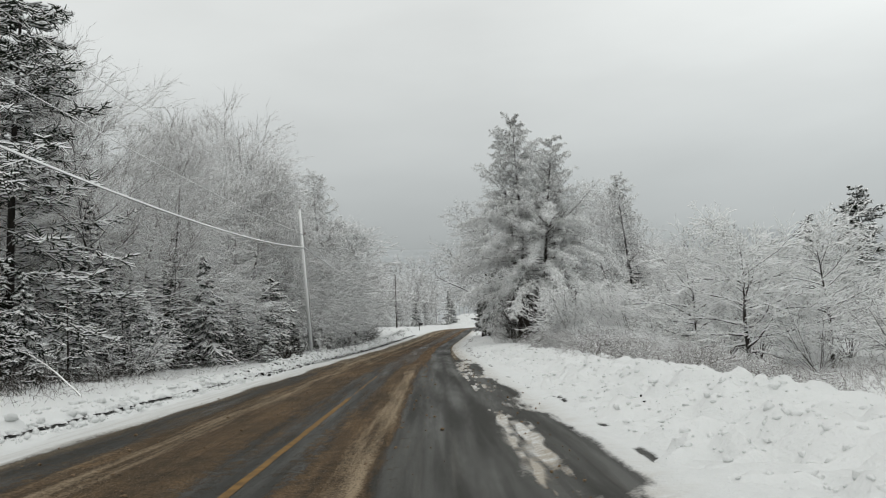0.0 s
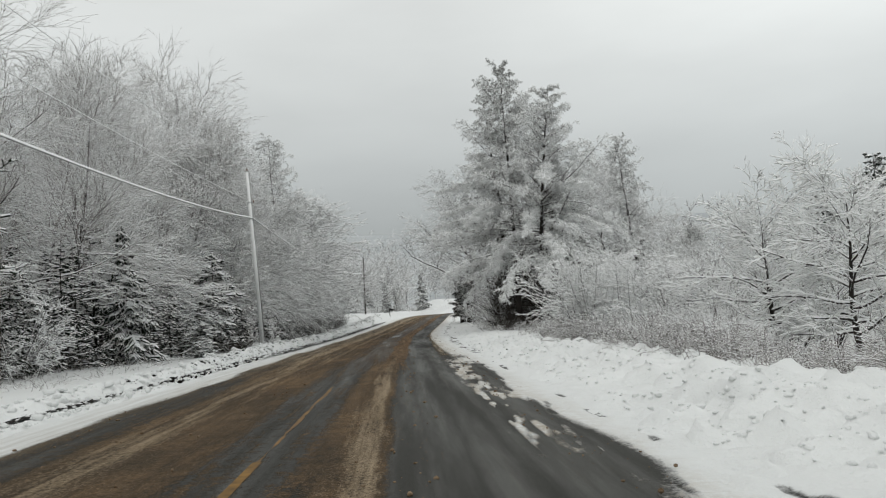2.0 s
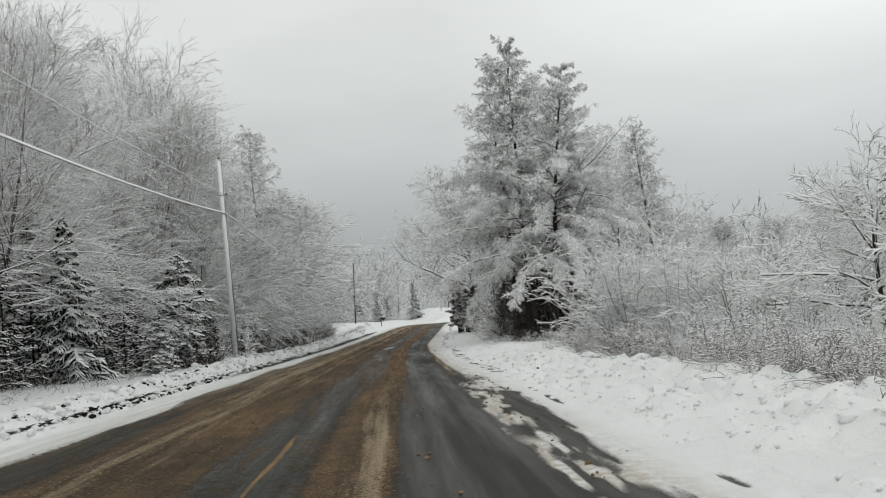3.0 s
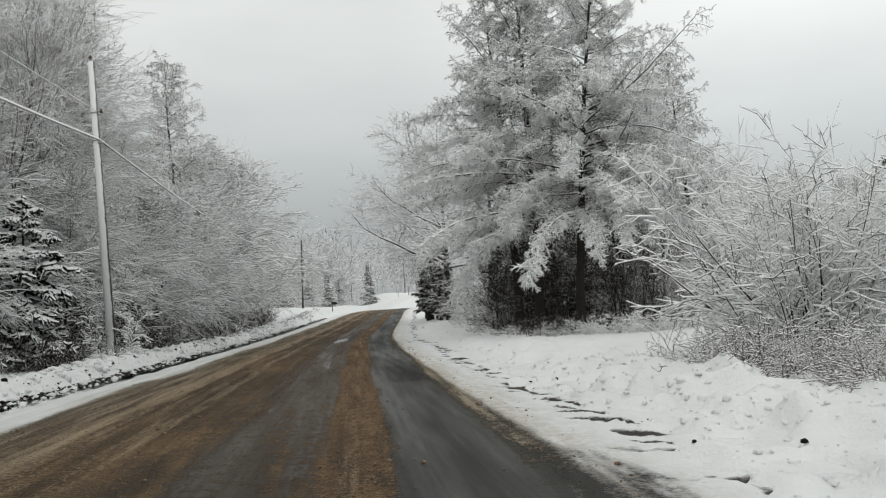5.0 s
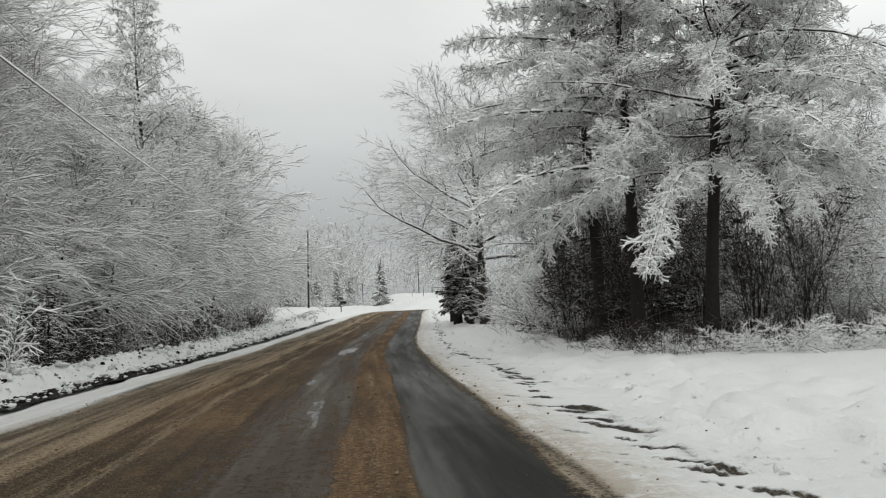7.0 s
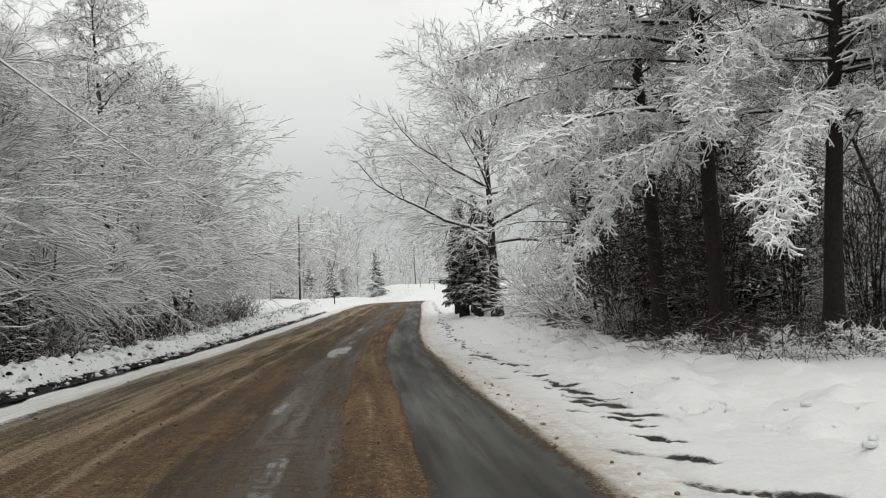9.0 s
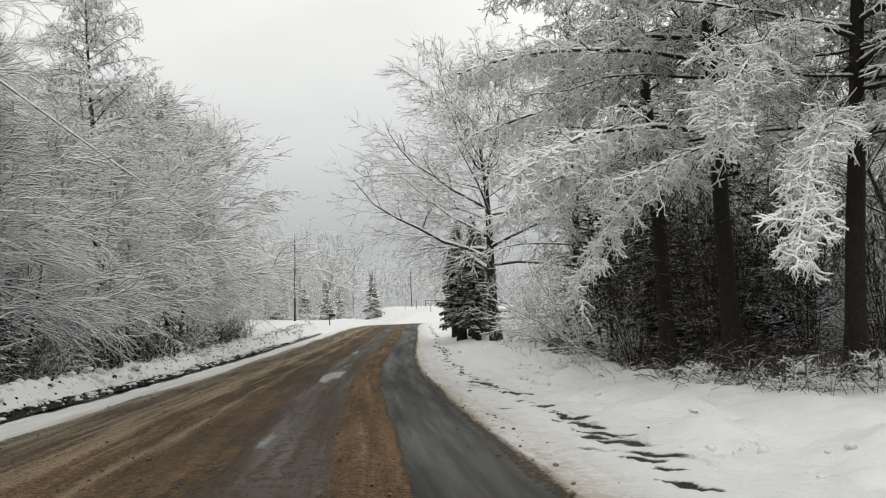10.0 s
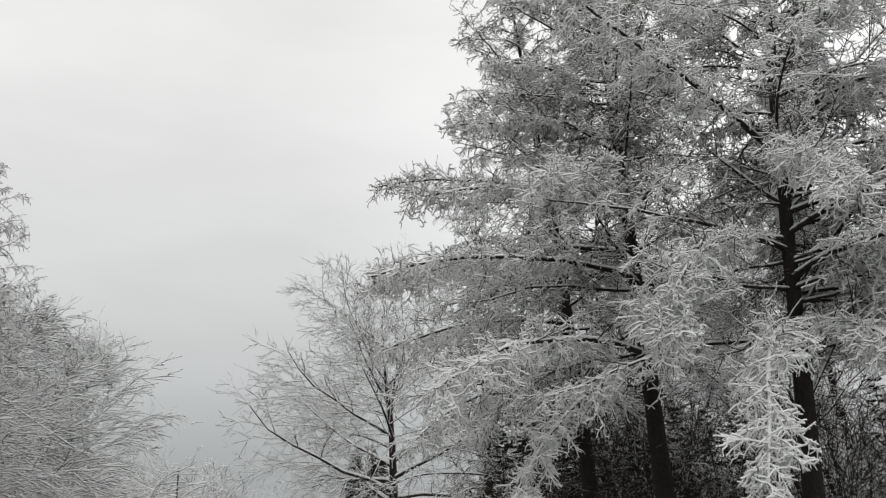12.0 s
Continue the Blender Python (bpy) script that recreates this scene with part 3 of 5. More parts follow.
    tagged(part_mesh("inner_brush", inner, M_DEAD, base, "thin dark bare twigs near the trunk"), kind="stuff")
    return base


def conifer(seed, H, reach, k=(70, 13, 4), low=0.04, r0=0.1, droop=-0.04, mat=None, label="", name="spruce_tree", needle=0.028, snow=0.05, top=0.85, ups=None):
    rng = np.random.default_rng(seed)
    trunk = grow(rng, np.zeros((1, 3)), np.array([[0, 0, 1.0]]), np.array([H]), 8, 0.04, 0.015)
    tr = taper(np.array([r0]), 8, 0.1)
    s, w, t, par, r = sprout(rng, trunk, tr, k[0], low, 0.99, (70, 100))
    L = (reach * (1 - t) ** top + 0.12) * rng.uniform(0.6, 1.12, len(t))
    limbs = grow(rng, s, w, L, 6, ups or [droop, droop * 1.5, droop, 0.0, 0.03], 0.06)
    lr = taper(np.minimum(r * 0.4, 0.03), 6, 0.35)
    s, w, t, par, r = sprout(rng, limbs, lr, k[1], 0.1, 1.0, (38, 65), flat=0.35)
    L2 = np.clip(L[par] * 0.42 * (1.1 - 0.7 * t), 0.10, 0.8) * rng.uniform(0.7, 1.2, len(t))
    lat = grow(rng, s, w, L2, 4, droop * 1.6, 0.08)
    latr = taper(np.full(len(t), needle), 4, 0.55)
    crown = [tubes(lat, latr, 3, snow)]
    if k[2]:
        s, w, t, par, r = sprout(rng, lat, latr, k[2], 0.15, 1.0, (30, 58), flat=0.6)
        L3 = L2[par] * rng.uniform(0.35, 0.7, len(t))
        tw = grow(rng, s, w, L3, 2, droop * 1.5, 0.1)
        crown.append(tubes(tw, taper(np.full(len(t), needle * 0.9), 2, 0.5), 3, snow * 0.8))
    base = tagged(new(name), label, "tree")
    part_mesh("trunk", mesh_from("trunk", *tubes(trunk, tr, 7)), M_BARK, base)
    tagged(part_mesh("branchwork", mesh_from("branchwork", *tubes(limbs, lr, 3, snow * 0.6)), M_LIMB, base), kind="stuff")
    tagged(part_mesh("foliage", mesh_from("foliage", *joined(crown)), mat or M_SPRUCE, base), kind="stuff")
    return base


def shrub(seed, H, stems=14, spread=(15, 55), k=(8, 6, 3), mats=None, label="", arch=-0.02, r0=0.035, twig_r=0.010, snow=0.014, name="shrub", category="shrub", wob=0.055, foot=0.18):
    rng = np.random.default_rng(seed)
    az = np.arange(stems) * 2.39996 + rng.normal(0, 0.4, stems)
    an = np.radians(rng.uniform(spread[0], spread[1], stems))
    way = np.stack([np.sin(an) * np.cos(az), np.sin(an) * np.sin(az), np.cos(an)], 1)
    st = np.stack([foot * np.cos(az), foot * np.sin(az), np.zeros(stems)], 1) * rng.uniform(0.2, 1.3, (stems, 1))
    L = H * rng.uniform(0.65, 1.12, stems)
    stem = grow(rng, st, way, L, 8, arch, wob)
    sr = taper(np.full(stems, r0) * rng.uniform(0.6, 1.1, stems), 8, 0.25)
    s, w, t, par, r = sprout(rng, stem, sr, k[0], 0.18, 1.0, (25, 60))
    L2 = L[par] * (0.5 - 0.25 * t) * rng.uniform(0.5, 1.2, len(t))
    br = grow(rng, s, w, L2, 4, arch, 0.12)
    brr = taper(np.clip(r * 0.6, twig_r, 0.04), 4, 0.5)
    s, w, t, par, r = sprout(rng, br, brr, k[1], 0.15, 1.0, (25, 60))
    L3 = np.clip(L2[par] * 0.5 * rng.uniform(0.5, 1.2, len(t)), 0.12, 0.9)
    tw = grow(rng, s, w, L3, 2, arch, 0.12)
    twr = taper(np.full(len(t), twig_r), 2, 0.55)
    crown = [tubes(br, brr, 3, snow), tubes(tw, twr, 3, snow)]
    if k[2]:
        s, w, t, par, r = sprout(rng, tw, twr, k[2], 0.2, 1.0, (20, 55))
        fi = grow(rng, s, w, L3[par] * rng.uniform(0.3, 0.7, len(t)), 2, 0, 0.1)
        crown.append(tubes(fi, taper(np.full(len(t), twig_r * 0.85), 2, 0.5), 3, snow * 0.9))
    base = tagged(new(name), label, category)
    limb_parts(stem, sr, 5, snow * 1.4, (mats or (M_LIMB, M_TWIG))[0], base, "stem")
    tagged(part_mesh("crown", mesh_from("crown", *joined(crown)), (mats or (M_LIMB, M_TWIG))[1], base), kind="stuff")
    return base


# ---- the lie of the land ----
ROAD_Y = np.array([-80, 8, 22, 40, 60, 72, 85, 111, 140, 170, 200, 260])
ROAD_X = np.array([-0.6, -2.1, -2.35, -2.68, -2.95, -2.95, -2.6, -0.8, 1.0, 4.0, 9.0, 24.0])
ROAD_Z = np.array([0, 0, 0, 0, 0, 0, 0.04, 0.68, 1.40, 1.75, 0.6, -2.0])


def smooth_line(y, xs, ys):
    """Straight pieces rounded off over a few metres."""
    y = np.asarray(y, float)
    return sum(np.interp(y + d, xs, ys) for d in (-9, -6, -3, 0, 3, 6, 9)) / 7


def road_x(y):
    return smooth_line(y, ROAD_Y, ROAD_X)


def road_z(y):
    return smooth_line(y, ROAD_Y, ROAD_Z)


GRID = np.random.default_rng(5).uniform(-1, 1, (256, 256))


def lumps(x, y, size):
    """Smooth value noise of a given size."""
    fx, fy = np.asarray(x) / size, np.asarray(y) / size
    ix, iy = np.floor(fx).astype(int), np.floor(fy).astype(int)
    a, c = fx - ix, fy - iy
    a, c = a * a * (3 - 2 * a), c * c * (3 - 2 * c)
    g = lambda i, j: GRID[i % 256, j % 256]
    return (g(ix, iy) * (1 - a) + g(ix + 1, iy) * a) * (1 - c) + (g(ix, iy + 1) * (1 - a) + g(ix + 1, iy + 1) * a) * c


def step(a, b_, v):
    v = np.clip((v - a) / (b_ - a), 0, 1)
    return v * v * (3 - 2 * v)


def land(x, y):
    x, y = np.asarray(x, float), np.asarray(y, float)
    u = x - road_x(y)
    rz = road_z(y)
    # left: ploughed bank beside the edge gap, then the verge and rising wood floor
    bank_h = 0.16 + 0.22 * step(30, 60, y) + 0.5 * step(85, 130, y)
    bank = bank_h * step(-5.55, -6.0, u) * (1 - 0.75 * step(-6.1, -7.6, u) * (1 - step(95, 130, y)))
    rough_l = step(-5.55, -5.85, u) * (1 - step(-6.4, -8.5, u))
    left = bank + rough_l * (0.13 * lumps(x, y, 0.5) + 0.08 * lumps(x + 9, y, 0.22)) + 0.45 * step(-9, -22, u) + 0.9 * step(-14, -60, u)
    # right: shallow crusted shoulder, ploughed bank, then a field that falls away on the near stretch
    near = 1 - step(46, 58, y)
    bank_r = (0.12 * near + 0.06) * step(4.6, 6.0, u) * (1 - near * step(6.6, 8.5, u))
    rough_r = step(4.3 - 0.7 * near, 5.2 - 0.7 * near, u) * (1 - 0.8 * step(6.8, 9.5, u))
    fall = -1.15 * step(7.0, 14.0, u) * near + (0.04 + 0.31 * step(74, 88, y)) * step(5, 9, u) * (1 - near)
    right = bank_r + fall + rough_r * (0.10 * lumps(x, y, 0.8) + 0.14 * lumps(x + 3, y, 0.5) + 0.15 * lumps(x, y + 31, 0.33) + 0.08 * lumps(x, y, 0.2)) * (0.6 + 0.4 * near)
    base = np.where(u < 0, left, right)
    base = base + 0.12 * lumps(x, y, 4.0) * step(8, 14, np.abs(u)) + 0.6 * lumps(x, y, 23.0) * step(16, 40, np.abs(u))
    rag = u + 0.35 * lumps(x, y, 0.9) + 0.2 * lumps(x, y, 0.35)
    reach_in = 0.62 * (1 - step(33, 44, y)) + 0.1
    in_road = step(-5.1, -4.9, u) * (1 - step(4.5 - reach_in, 5.25 - reach_in, rag))
    far = step(165, 240, y) * 2.2 + step(185, 240, y) * 2.6 * step(-3, 6, x)
    return rz * (1 - step(190, 260, y)) + base - 0.10 * in_road + far


def spaced(parts):
    out = []
    for a, c, n in parts:
        out.append(np.linspace(a, c, n, endpoint=False))
    return np.concatenate(out + [[parts[-1][1]]])


gx = spaced([(-1600, -200, 8), (-200, -40, 16), (-40, -13, 27), (-13, -6.8, 40), (-6.8, 0, 8), (0, 8, 76), (8, 16, 20), (16, 50, 24), (50, 250, 14), (250, 1600, 8)])
gy = spaced([(-400, -20, 8), (-20, 4, 12), (4, 30, 200), (30, 75, 240), (75, 130, 80), (130, 260, 60), (260, 700, 24), (700, 2600, 10)])
X, Y = np.meshgrid(gx, gy)
V = np.stack([X, Y, land(X, Y)], -1).reshape(-1, 3)
ids = np.arange(V.shape[0]).reshape(X.shape)
Q = np.stack([ids[:-1, :-1], ids[:-1, 1:], ids[1:, 1:], ids[1:, :-1]], -1).reshape(-1, 4)
ground = part_mesh("ground", mesh_from("ground", V, Q), M_SNOW)
tagged(ground, "snow-covered verges, field and wood floor", "snow", kind="structure")

# ---- road ----
ru = np.concatenate([np.linspace(-4.85, -4.6, 4), np.linspace(-4.5, 2.4, 66), np.linspace(2.44, 5.6, 74)])
ry = spaced([(-60, 2, 20), (2, 75, 640), (75, 140, 160), (140, 240, 40)])
U, W = np.meshgrid(ru, ry)
RX = road_x(W) + U
ridge = 0.012 * lumps(U * 5.0, W * 0.35, 1.0) + 0.008 * lumps(U * 11 + 7, W * 0.9, 1.0)
slushy = step(-0.9, -2.2, U) + np.exp(-((U - 1.52) / 0.33) ** 2) + step(2.9, 3.2, U) * (1 - step(3.3, 3.7, U))
# packed snow along both edges, broken into streaks and holes on the near shoulder
warp = 0.5 * lumps(W * 0.35, U * 2 + 5, 1.0)
cover = step(-3.35, -4.0, U + 0.25 * lumps(U * 3, W * 0.22, 1.0)) + 0.12 * step(-2.2, -3.2, U)
streak = 0.25 * lumps(U * 2.6 + 3 + warp, W * 0.3, 1.0) + 0.45 * lumps(U * 7.5 + warp, W * 0.7 + 9, 1.0) + 0.5 * lumps(U * 14, W * 1.9, 1.0)
early = 1 - step(33, 44, W)
streak = streak * early + (1 - early) * (0.5 * lumps(U * 2.6, W * 0.9, 1.0) + 0.5 * lumps(U * 6.5, W * 2.2, 1.0))
inside = step(2.95, 3.25, U)
fine_s = 0.5 * lumps(U * 8 + warp, W * 0.8, 1.0) + 0.5 * lumps(U * 17, W * 2.2, 1.0)
islands = np.exp(-((U - 2.98 - 0.10 * lumps(W * 0 + 5, W, 3.0)) / 0.27) ** 2) * step(-0.6, 0.2, lumps(W * 0 + 11, W, 2.9) + 0.5 * fine_s)
feather = U + 0.12 * lumps(U * 2.2, W * 0.6, 1.0) + 0.14 * fine_s
crack = np.exp(-((U - 3.48 - 0.12 * lumps(W * 0 + 41, W, 4.0)) / 0.2) ** 2) * step(-0.6, 0.1, lumps(W * 0 + 13, W, 2.1) + 0.4 * fine_s)
thin = np.exp(-((U - 4.05 - 0.15 * lumps(W * 0 + 17, W, 4.0)) / 0.06) ** 2) * step(0.15, 0.4, lumps(W * 0 + 23, W, 1.3))
right_e = 0.74 * islands * (1 + 0.8 * fine_s) + step(3.2, 3.7, feather) - 1.0 * crack - 0.9 * thin + 0.3 * fine_s * step(2.6, 2.9, U) * (1 - step(3.7, 4.1, U))
right_c = right_e * early + inside * (1 - early) * (0.88 + 0.34 * streak * (1 - 0.8 * step(4.6, 5.2, U)))
def dashes(length, row, shift, share, wide):
    """Short ragged cracks, one to a stretch of the shoulder, each set off a little from the last."""
    cell = np.floor(W / length).astype(int)
    part_w = W / length - cell
    mid = 4.25 + shift + 0.2 * lumps(W * 0 + 3, W, 7.0) + 0.12 * GRID[row, cell % 256] - (part_w - 0.5) * 0.42 + 0.05 * lumps(U * 9, W * 5, 1.0)
    there = (GRID[row + 2, cell % 256] > share) * step(0.02, 0.3, part_w) * (1 - step(0.6, 0.98, part_w))
    return there * np.exp(-((U - mid) / (wide * (1 + 0.5 * GRID[row + 4, cell % 256]))) ** 2)


seam = (dashes(0.9, 7, 0.0, -0.7, 0.075) + dashes(0.62, 20, -0.12, -0.3, 0.055) + 0.4 * dashes(0.7, 60, -0.5, 0.3, 0.08)) * (1 - early)
cover = np.clip(cover + right_c - 1.1 * seam, 0, 1)
RZ = road_z(W) + 0.018 * slushy + ridge * (0.3 + slushy) * (1 - step(3.3, 3.8, U)) + step(3.6, 4.3, U) * (0.035 * lumps(U * 1.9, W * 1.7, 1.0) + 0.03 * lumps(U * 4.2, W * 3.6, 1.0) + 0.014 * lumps(U * 9, W * 6, 1.0)) + 0.022 * step(0.2, 0.9, cover) * step(2.5, 3.6, U) + 0.015 * step(-3.3, -4.0, U) - 0.03 * (np.minimum(np.abs(U), 4) / 4) ** 2
RZ -= 0.12 * step(-4.58, -4.85, U + 0.12 * lumps(U * 0 + 3, W, 0.7))
ids = np.arange(U.size).reshape(U.shape)
Q = np.stack([ids[:-1, :-1], ids[:-1, 1:], ids[1:, 1:], ids[1:, :-1]], -1).reshape(-1, 4)
me = mesh_from("road", np.stack([RX, W, RZ], -1).reshape(-1, 3), Q)
lane = me.uv_layers.new(name="lane")
lane.data.foreach_set("uv", np.stack([U.ravel()[Q], W.ravel()[Q]], -1).astype(np.float32).ravel())
cov_l = me.uv_layers.new(name="cover")
cov_l.data.foreach_set("uv", np.stack([cover.ravel()[Q], cover.ravel()[Q]], -1).astype(np.float32).ravel())
tagged(part_mesh("road", me, M_ROAD), "wet two-lane asphalt road with brown slush tracks", "road", kind="structure")

# ---- edge gap on the far side: bare wet ground between road and bank ----
def strip(u0, u1, y0, y1, n, lift, rag, seed):
    ys = np.linspace(y0, y1, n)
    a = u0 + rag * lumps(ys, ys * 0 + seed, 1.1) + rag * 0.6 * lumps(ys, ys * 0 + seed * 3, 0.35)
    u1 = u1(ys) if callable(u1) else u1
    c = u1 + rag * lumps(ys, ys * 0 + seed + 40, 0.9) + rag * 0.6 * lumps(ys, ys * 0 + seed * 5, 0.3)
    rows = np.stack([a, a * 0.5 + c * 0.5, c], 1)
    x = road_x(ys)[:, None] + rows
    z = road_z(ys)[:, None] + lift + 0 * x
    v = np.stack([x, np.repeat(ys[:, None], 3, 1), z], -1).reshape(-1, 3)
    ids = np.arange(n * 3).reshape(n, 3)
    return v, np.stack([ids[:-1, :-1], ids[:-1, 1:], ids[1:, 1:], ids[1:, :-1]], -1).reshape(-1, 4)


gap = part_mesh("edge_gap", mesh_from("edge_gap", *strip(-5.66, lambda y: -5.36 + 0.66 * step(38, 66, y), 4, 125, 1600, 0.035, 0.11, 3)), M_DIRT)
tagged(gap, "dark bare wet strip along the road edge", "bare ground", kind="structure")
line = part_mesh("centre_line", mesh_from("centre_line", *strip(-0.05, 0.05, -20, 20, 320, 0.004, 0.012, 8)), M_YELLOW)
tagged(line, "worn yellow painted centre line half under slush", "road marking", kind="structure")
faded = part_mesh("centre_line", mesh_from("centre_line", *strip(-0.025, 0.025, 20, 30, 120, 0.004, 0.03, 8)), M_FADED)
tagged(faded, "faded centre line nearly lost under slush", "road marking", kind="structure")


# ---- ploughed chunks ----
def chunks(name, n, sampler, size, mat, label, seed, sink=0.3, rest=None):
    rng = np.random.default_rng(seed)
    bm = bmesh.new()
    bmesh.ops.create_icosphere(bm, subdivisions=1, radius=1.0)
    bm.verts.ensure_lookup_table()
    v0 = np.array([v.co[:] for v in bm.verts])
    f0 = np.array([[v.index for v in f.verts] for f in bm.faces])
    bm.free()
    x, y = sampler(rng, n)
    r = size[0] * (size[1] / size[0]) ** (rng.uniform(0, 1, n) ** 2.2)
    v = v0[None] * (1 + rng.normal(0, 0.16, (n, len(v0), 1))) * rng.uniform(0.6, 1.25, (n, 1, 3)) * r[:, None, None]
    v[..., 2] *= 0.7
    v += np.stack([x, y, (rest or land)(x, y) + r * (0.5 - sink)], -1)[:, None]
    f = f0[None] + (np.arange(n) * len(v0))[:, None, None]
    ob = part_mesh(name, mesh_from(name, v.reshape(-1, 3), f.reshape(-1, 3)), mat)
    return tagged(ob, label, "snow", kind="stuff")


def along(u0, u1, y0, y1, power=1.0):
    def sampler(rng, n):
        y = y0 + (y1 - y0) * rng.uniform(0, 1, n) ** power
        return road_x(y) + rng.uniform(u0, u1, n), y
    return sampler


def wide(x0, x1, y0, y1):
    return lambda g, n: (g.uniform(x0, x1, n), g.uniform(y0, y1, n))


chunks("ploughed_snow", 3000, along(-6.6, -5.45, 14, 130), (0.03, 0.16), M_SNOW, "lumpy ploughed snow heaped along the far road edge", 31)
chunks("dirt_clods", 1500, along(-5.6, -4.75, 36, 125), (0.015, 0.07), M_DIRT, "black wet clods lying in the bare strip", 39, 0.3, lambda x, y: road_z(y) + 0.03)
chunks("ploughed_snow", 2400, along(-5.75, -4.8, 14, 125), (0.02, 0.11), M_SNOW, "lumps of snow fallen into the bare strip", 37, 0.3, lambda x, y: road_z(y) + 0.02)
chunks("dirt_clods", 1300, along(-6.1, -5.25, 34, 125), (0.012, 0.075), M_DIRT, "dark clods and dirty snow beside the bare strip", 32)
chunks("ploughed_snow", 4200, along(4.3, 7.6, 6, 52), (0.02, 0.085), M_SNOW, "lumpy ploughed snow thrown beside the shoulder", 33, 0.7)
chunks("ploughed_snow", 300, along(3.8, 6.2, 56, 110), (0.025, 0.09), M_SNOW, "small lumps of snow on the shoulder", 34, 0.4)
chunks("ploughed_snow", 900, along(3.9, 5.4, 6, 62), (0.015, 0.07), M_SNOW, "small crumbs of snow over the shoulder", 38, 0.7)
chunks("ploughed_snow", 140, along(5.4, 13.0, 46, 63), (0.02, 0.07), M_SNOW, "small lumps in the snow of the field", 40, 0.8)
chunks("dirt_clods", 160, along(3.3, 5.0, 8, 110), (0.015, 0.05), M_DIRT, "dark wet clods on the shoulder", 35)


def rows_of_slush(rng, n):
    y = 4 + 74 * rng.uniform(0, 1, n) ** 0.8
    mid = rng.choice([-3.2, -2.1, -1.1, 1.5, 1.5, 3.15], n)
    return road_x(y) + mid + rng.normal(0, 0.22, n), y


chunks("slush_crumbs", 3000, rows_of_slush, (0.006, 0.032), M_SLUSH, "crumbs of brown frozen slush on the road", 36, 0.3, lambda x, y: road_z(y) + 0.012)

# ---- planting ----
def at(x, y, turn=0.0, size=1.0, dz=0.0):
    return Matrix.LocRotScale((x, y, float(land(x, y)) - 0.05 + dz), Euler((0, 0, turn)), (size, size, size))


def put(ob, x, y, turn=0.0, size=1.0, dz=0.0):
    ob.matrix_basis = at(x, y, turn, size, dz)
    return ob


def again(ob, x, y, turn, size=1.0, dz=0.0, label=""):
    o = copy_thing(ob, Matrix.Identity(4))
    o.matrix_basis = at(x, y, turn, size, dz)
    return tagged(o, label)


# larches on the near side of the road
put(larch_tree(11, 16.8, 4.9, n=66, top=0.8, low=0.29, r0=0.22, rising=((4, -1, 0.5, 0.78, 0.19),), boughs=((4.6, 3.6, 5.0, 0.2, -0.10), (7.6, 3.2, 4.9, 0.3, -0.05), (9.6, 3.3, 4.4, 0.35, -0.05), (6.2, 2.9, 4.8, 0.3, -0.07)), label="frosted larch with a dark bare lower trunk"), 5.96, 72.9, 0.0, dz=0.28)
put(larch_tree(12, 18.0, 5.8, n=76, top=0.76, low=0.28, r0=0.21, spurs=2, rising=((4, -1, 0.5, 0.75, 0.2), (4, 1, 0.45, 0.75, 0.22)), crest=((6, 1, 0.62, 0.86, 0.15), (6, -1, 0.64, 0.88, 0.14)), boughs=((4.8, 3.86, 6.8, 0.12, -0.07), (4.3, 3.7, 5.4, 0.1, -0.11), (6.4, 3.55, 6.0, 0.3, -0.08), (5.4, 4.25, 5.6, 0.2, -0.11), (7.6, 4.0, 5.2, 0.3, -0.10), (8.2, 3.3, 5.0, 0.25, -0.07), (9.6, 3.2, 3.9, 0.3, -0.06), (7.0, 3.0, 5.4, 0.2, -0.07), (10.8, 3.4, 3.3, 0.35, -0.06)), label="tallest frosted larch, drooping snow-coated boughs over the shoulder"), 6.3, 69.94, 0.0, dz=0.3)
put(larch_tree(13, 15.4, 5.6, n=60, top=0.68, low=0.28, laden_share=0.78, r0=0.2, spurs=2, lean=(0.02, 0.0), rising=((12, 1, 0.2, 0.58, 0.37), (2, -1, 0.45, 0.65, 0.2)), crest=((5, -1, 0.6, 0.86, 0.16), (5, 1, 0.6, 0.86, 0.16)), boughs=((4.4, 3.84, 5.4, 0.12, -0.14), (5.9, 3.5, 4.6, 0.3, -0.13), (5.4, 4.72, 5.6, 0.2, -0.085), (7.2, 4.25, 4.4, 0.3, -0.13), (7.7, 3.45, 5.4, 0.55, -0.05), (6.2, 5.0, 4.8, 0.3, -0.10), (6.6, 5.5, 5.2, 0.3, -0.10), (8.4, 5.3, 4.6, 0.4, -0.10), (9.2, 4.7, 4.4, 0.4, -0.10), (7.0, 5.9, 5.0, 0.3, -0.09), (5.2, 4.9, 4.4, 0.2, -0.19), (5.7, 5.15, 4.6, 0.25, -0.19), (4.4, 4.6, 4.2, 0.1, -0.14)), hanging=((4.3, -0.62, 5.8, 0.30, -0.12), (4.9, 0.28, 6.2, 0.36, -0.13), (5.1, -0.15, 6.4, 0.28, -0.13), (6.0, 0.62, 5.6, 0.3, -0.12), (6.3, -0.4, 6.8, 0.4, -0.15), (6.9, 0.1, 6.6, 0.36, -0.14), (7.5, -0.6, 6.4, 0.4, -0.14), (8.0, 0.4, 6.0, 0.42, -0.13)), label="frosted larch with dark rising limbs beside the field"), 7.28, 67.05, 0.0, dz=0.3)
larch_back = put(larch_tree(14, 15.4, 5.4, n=80, top=0.75, low=0.24, lush=1.3, per=24, fine=8, tw_r=0.013, mid=5, label="frosted larch behind the others"), 9.0, 79.5, 4.0)
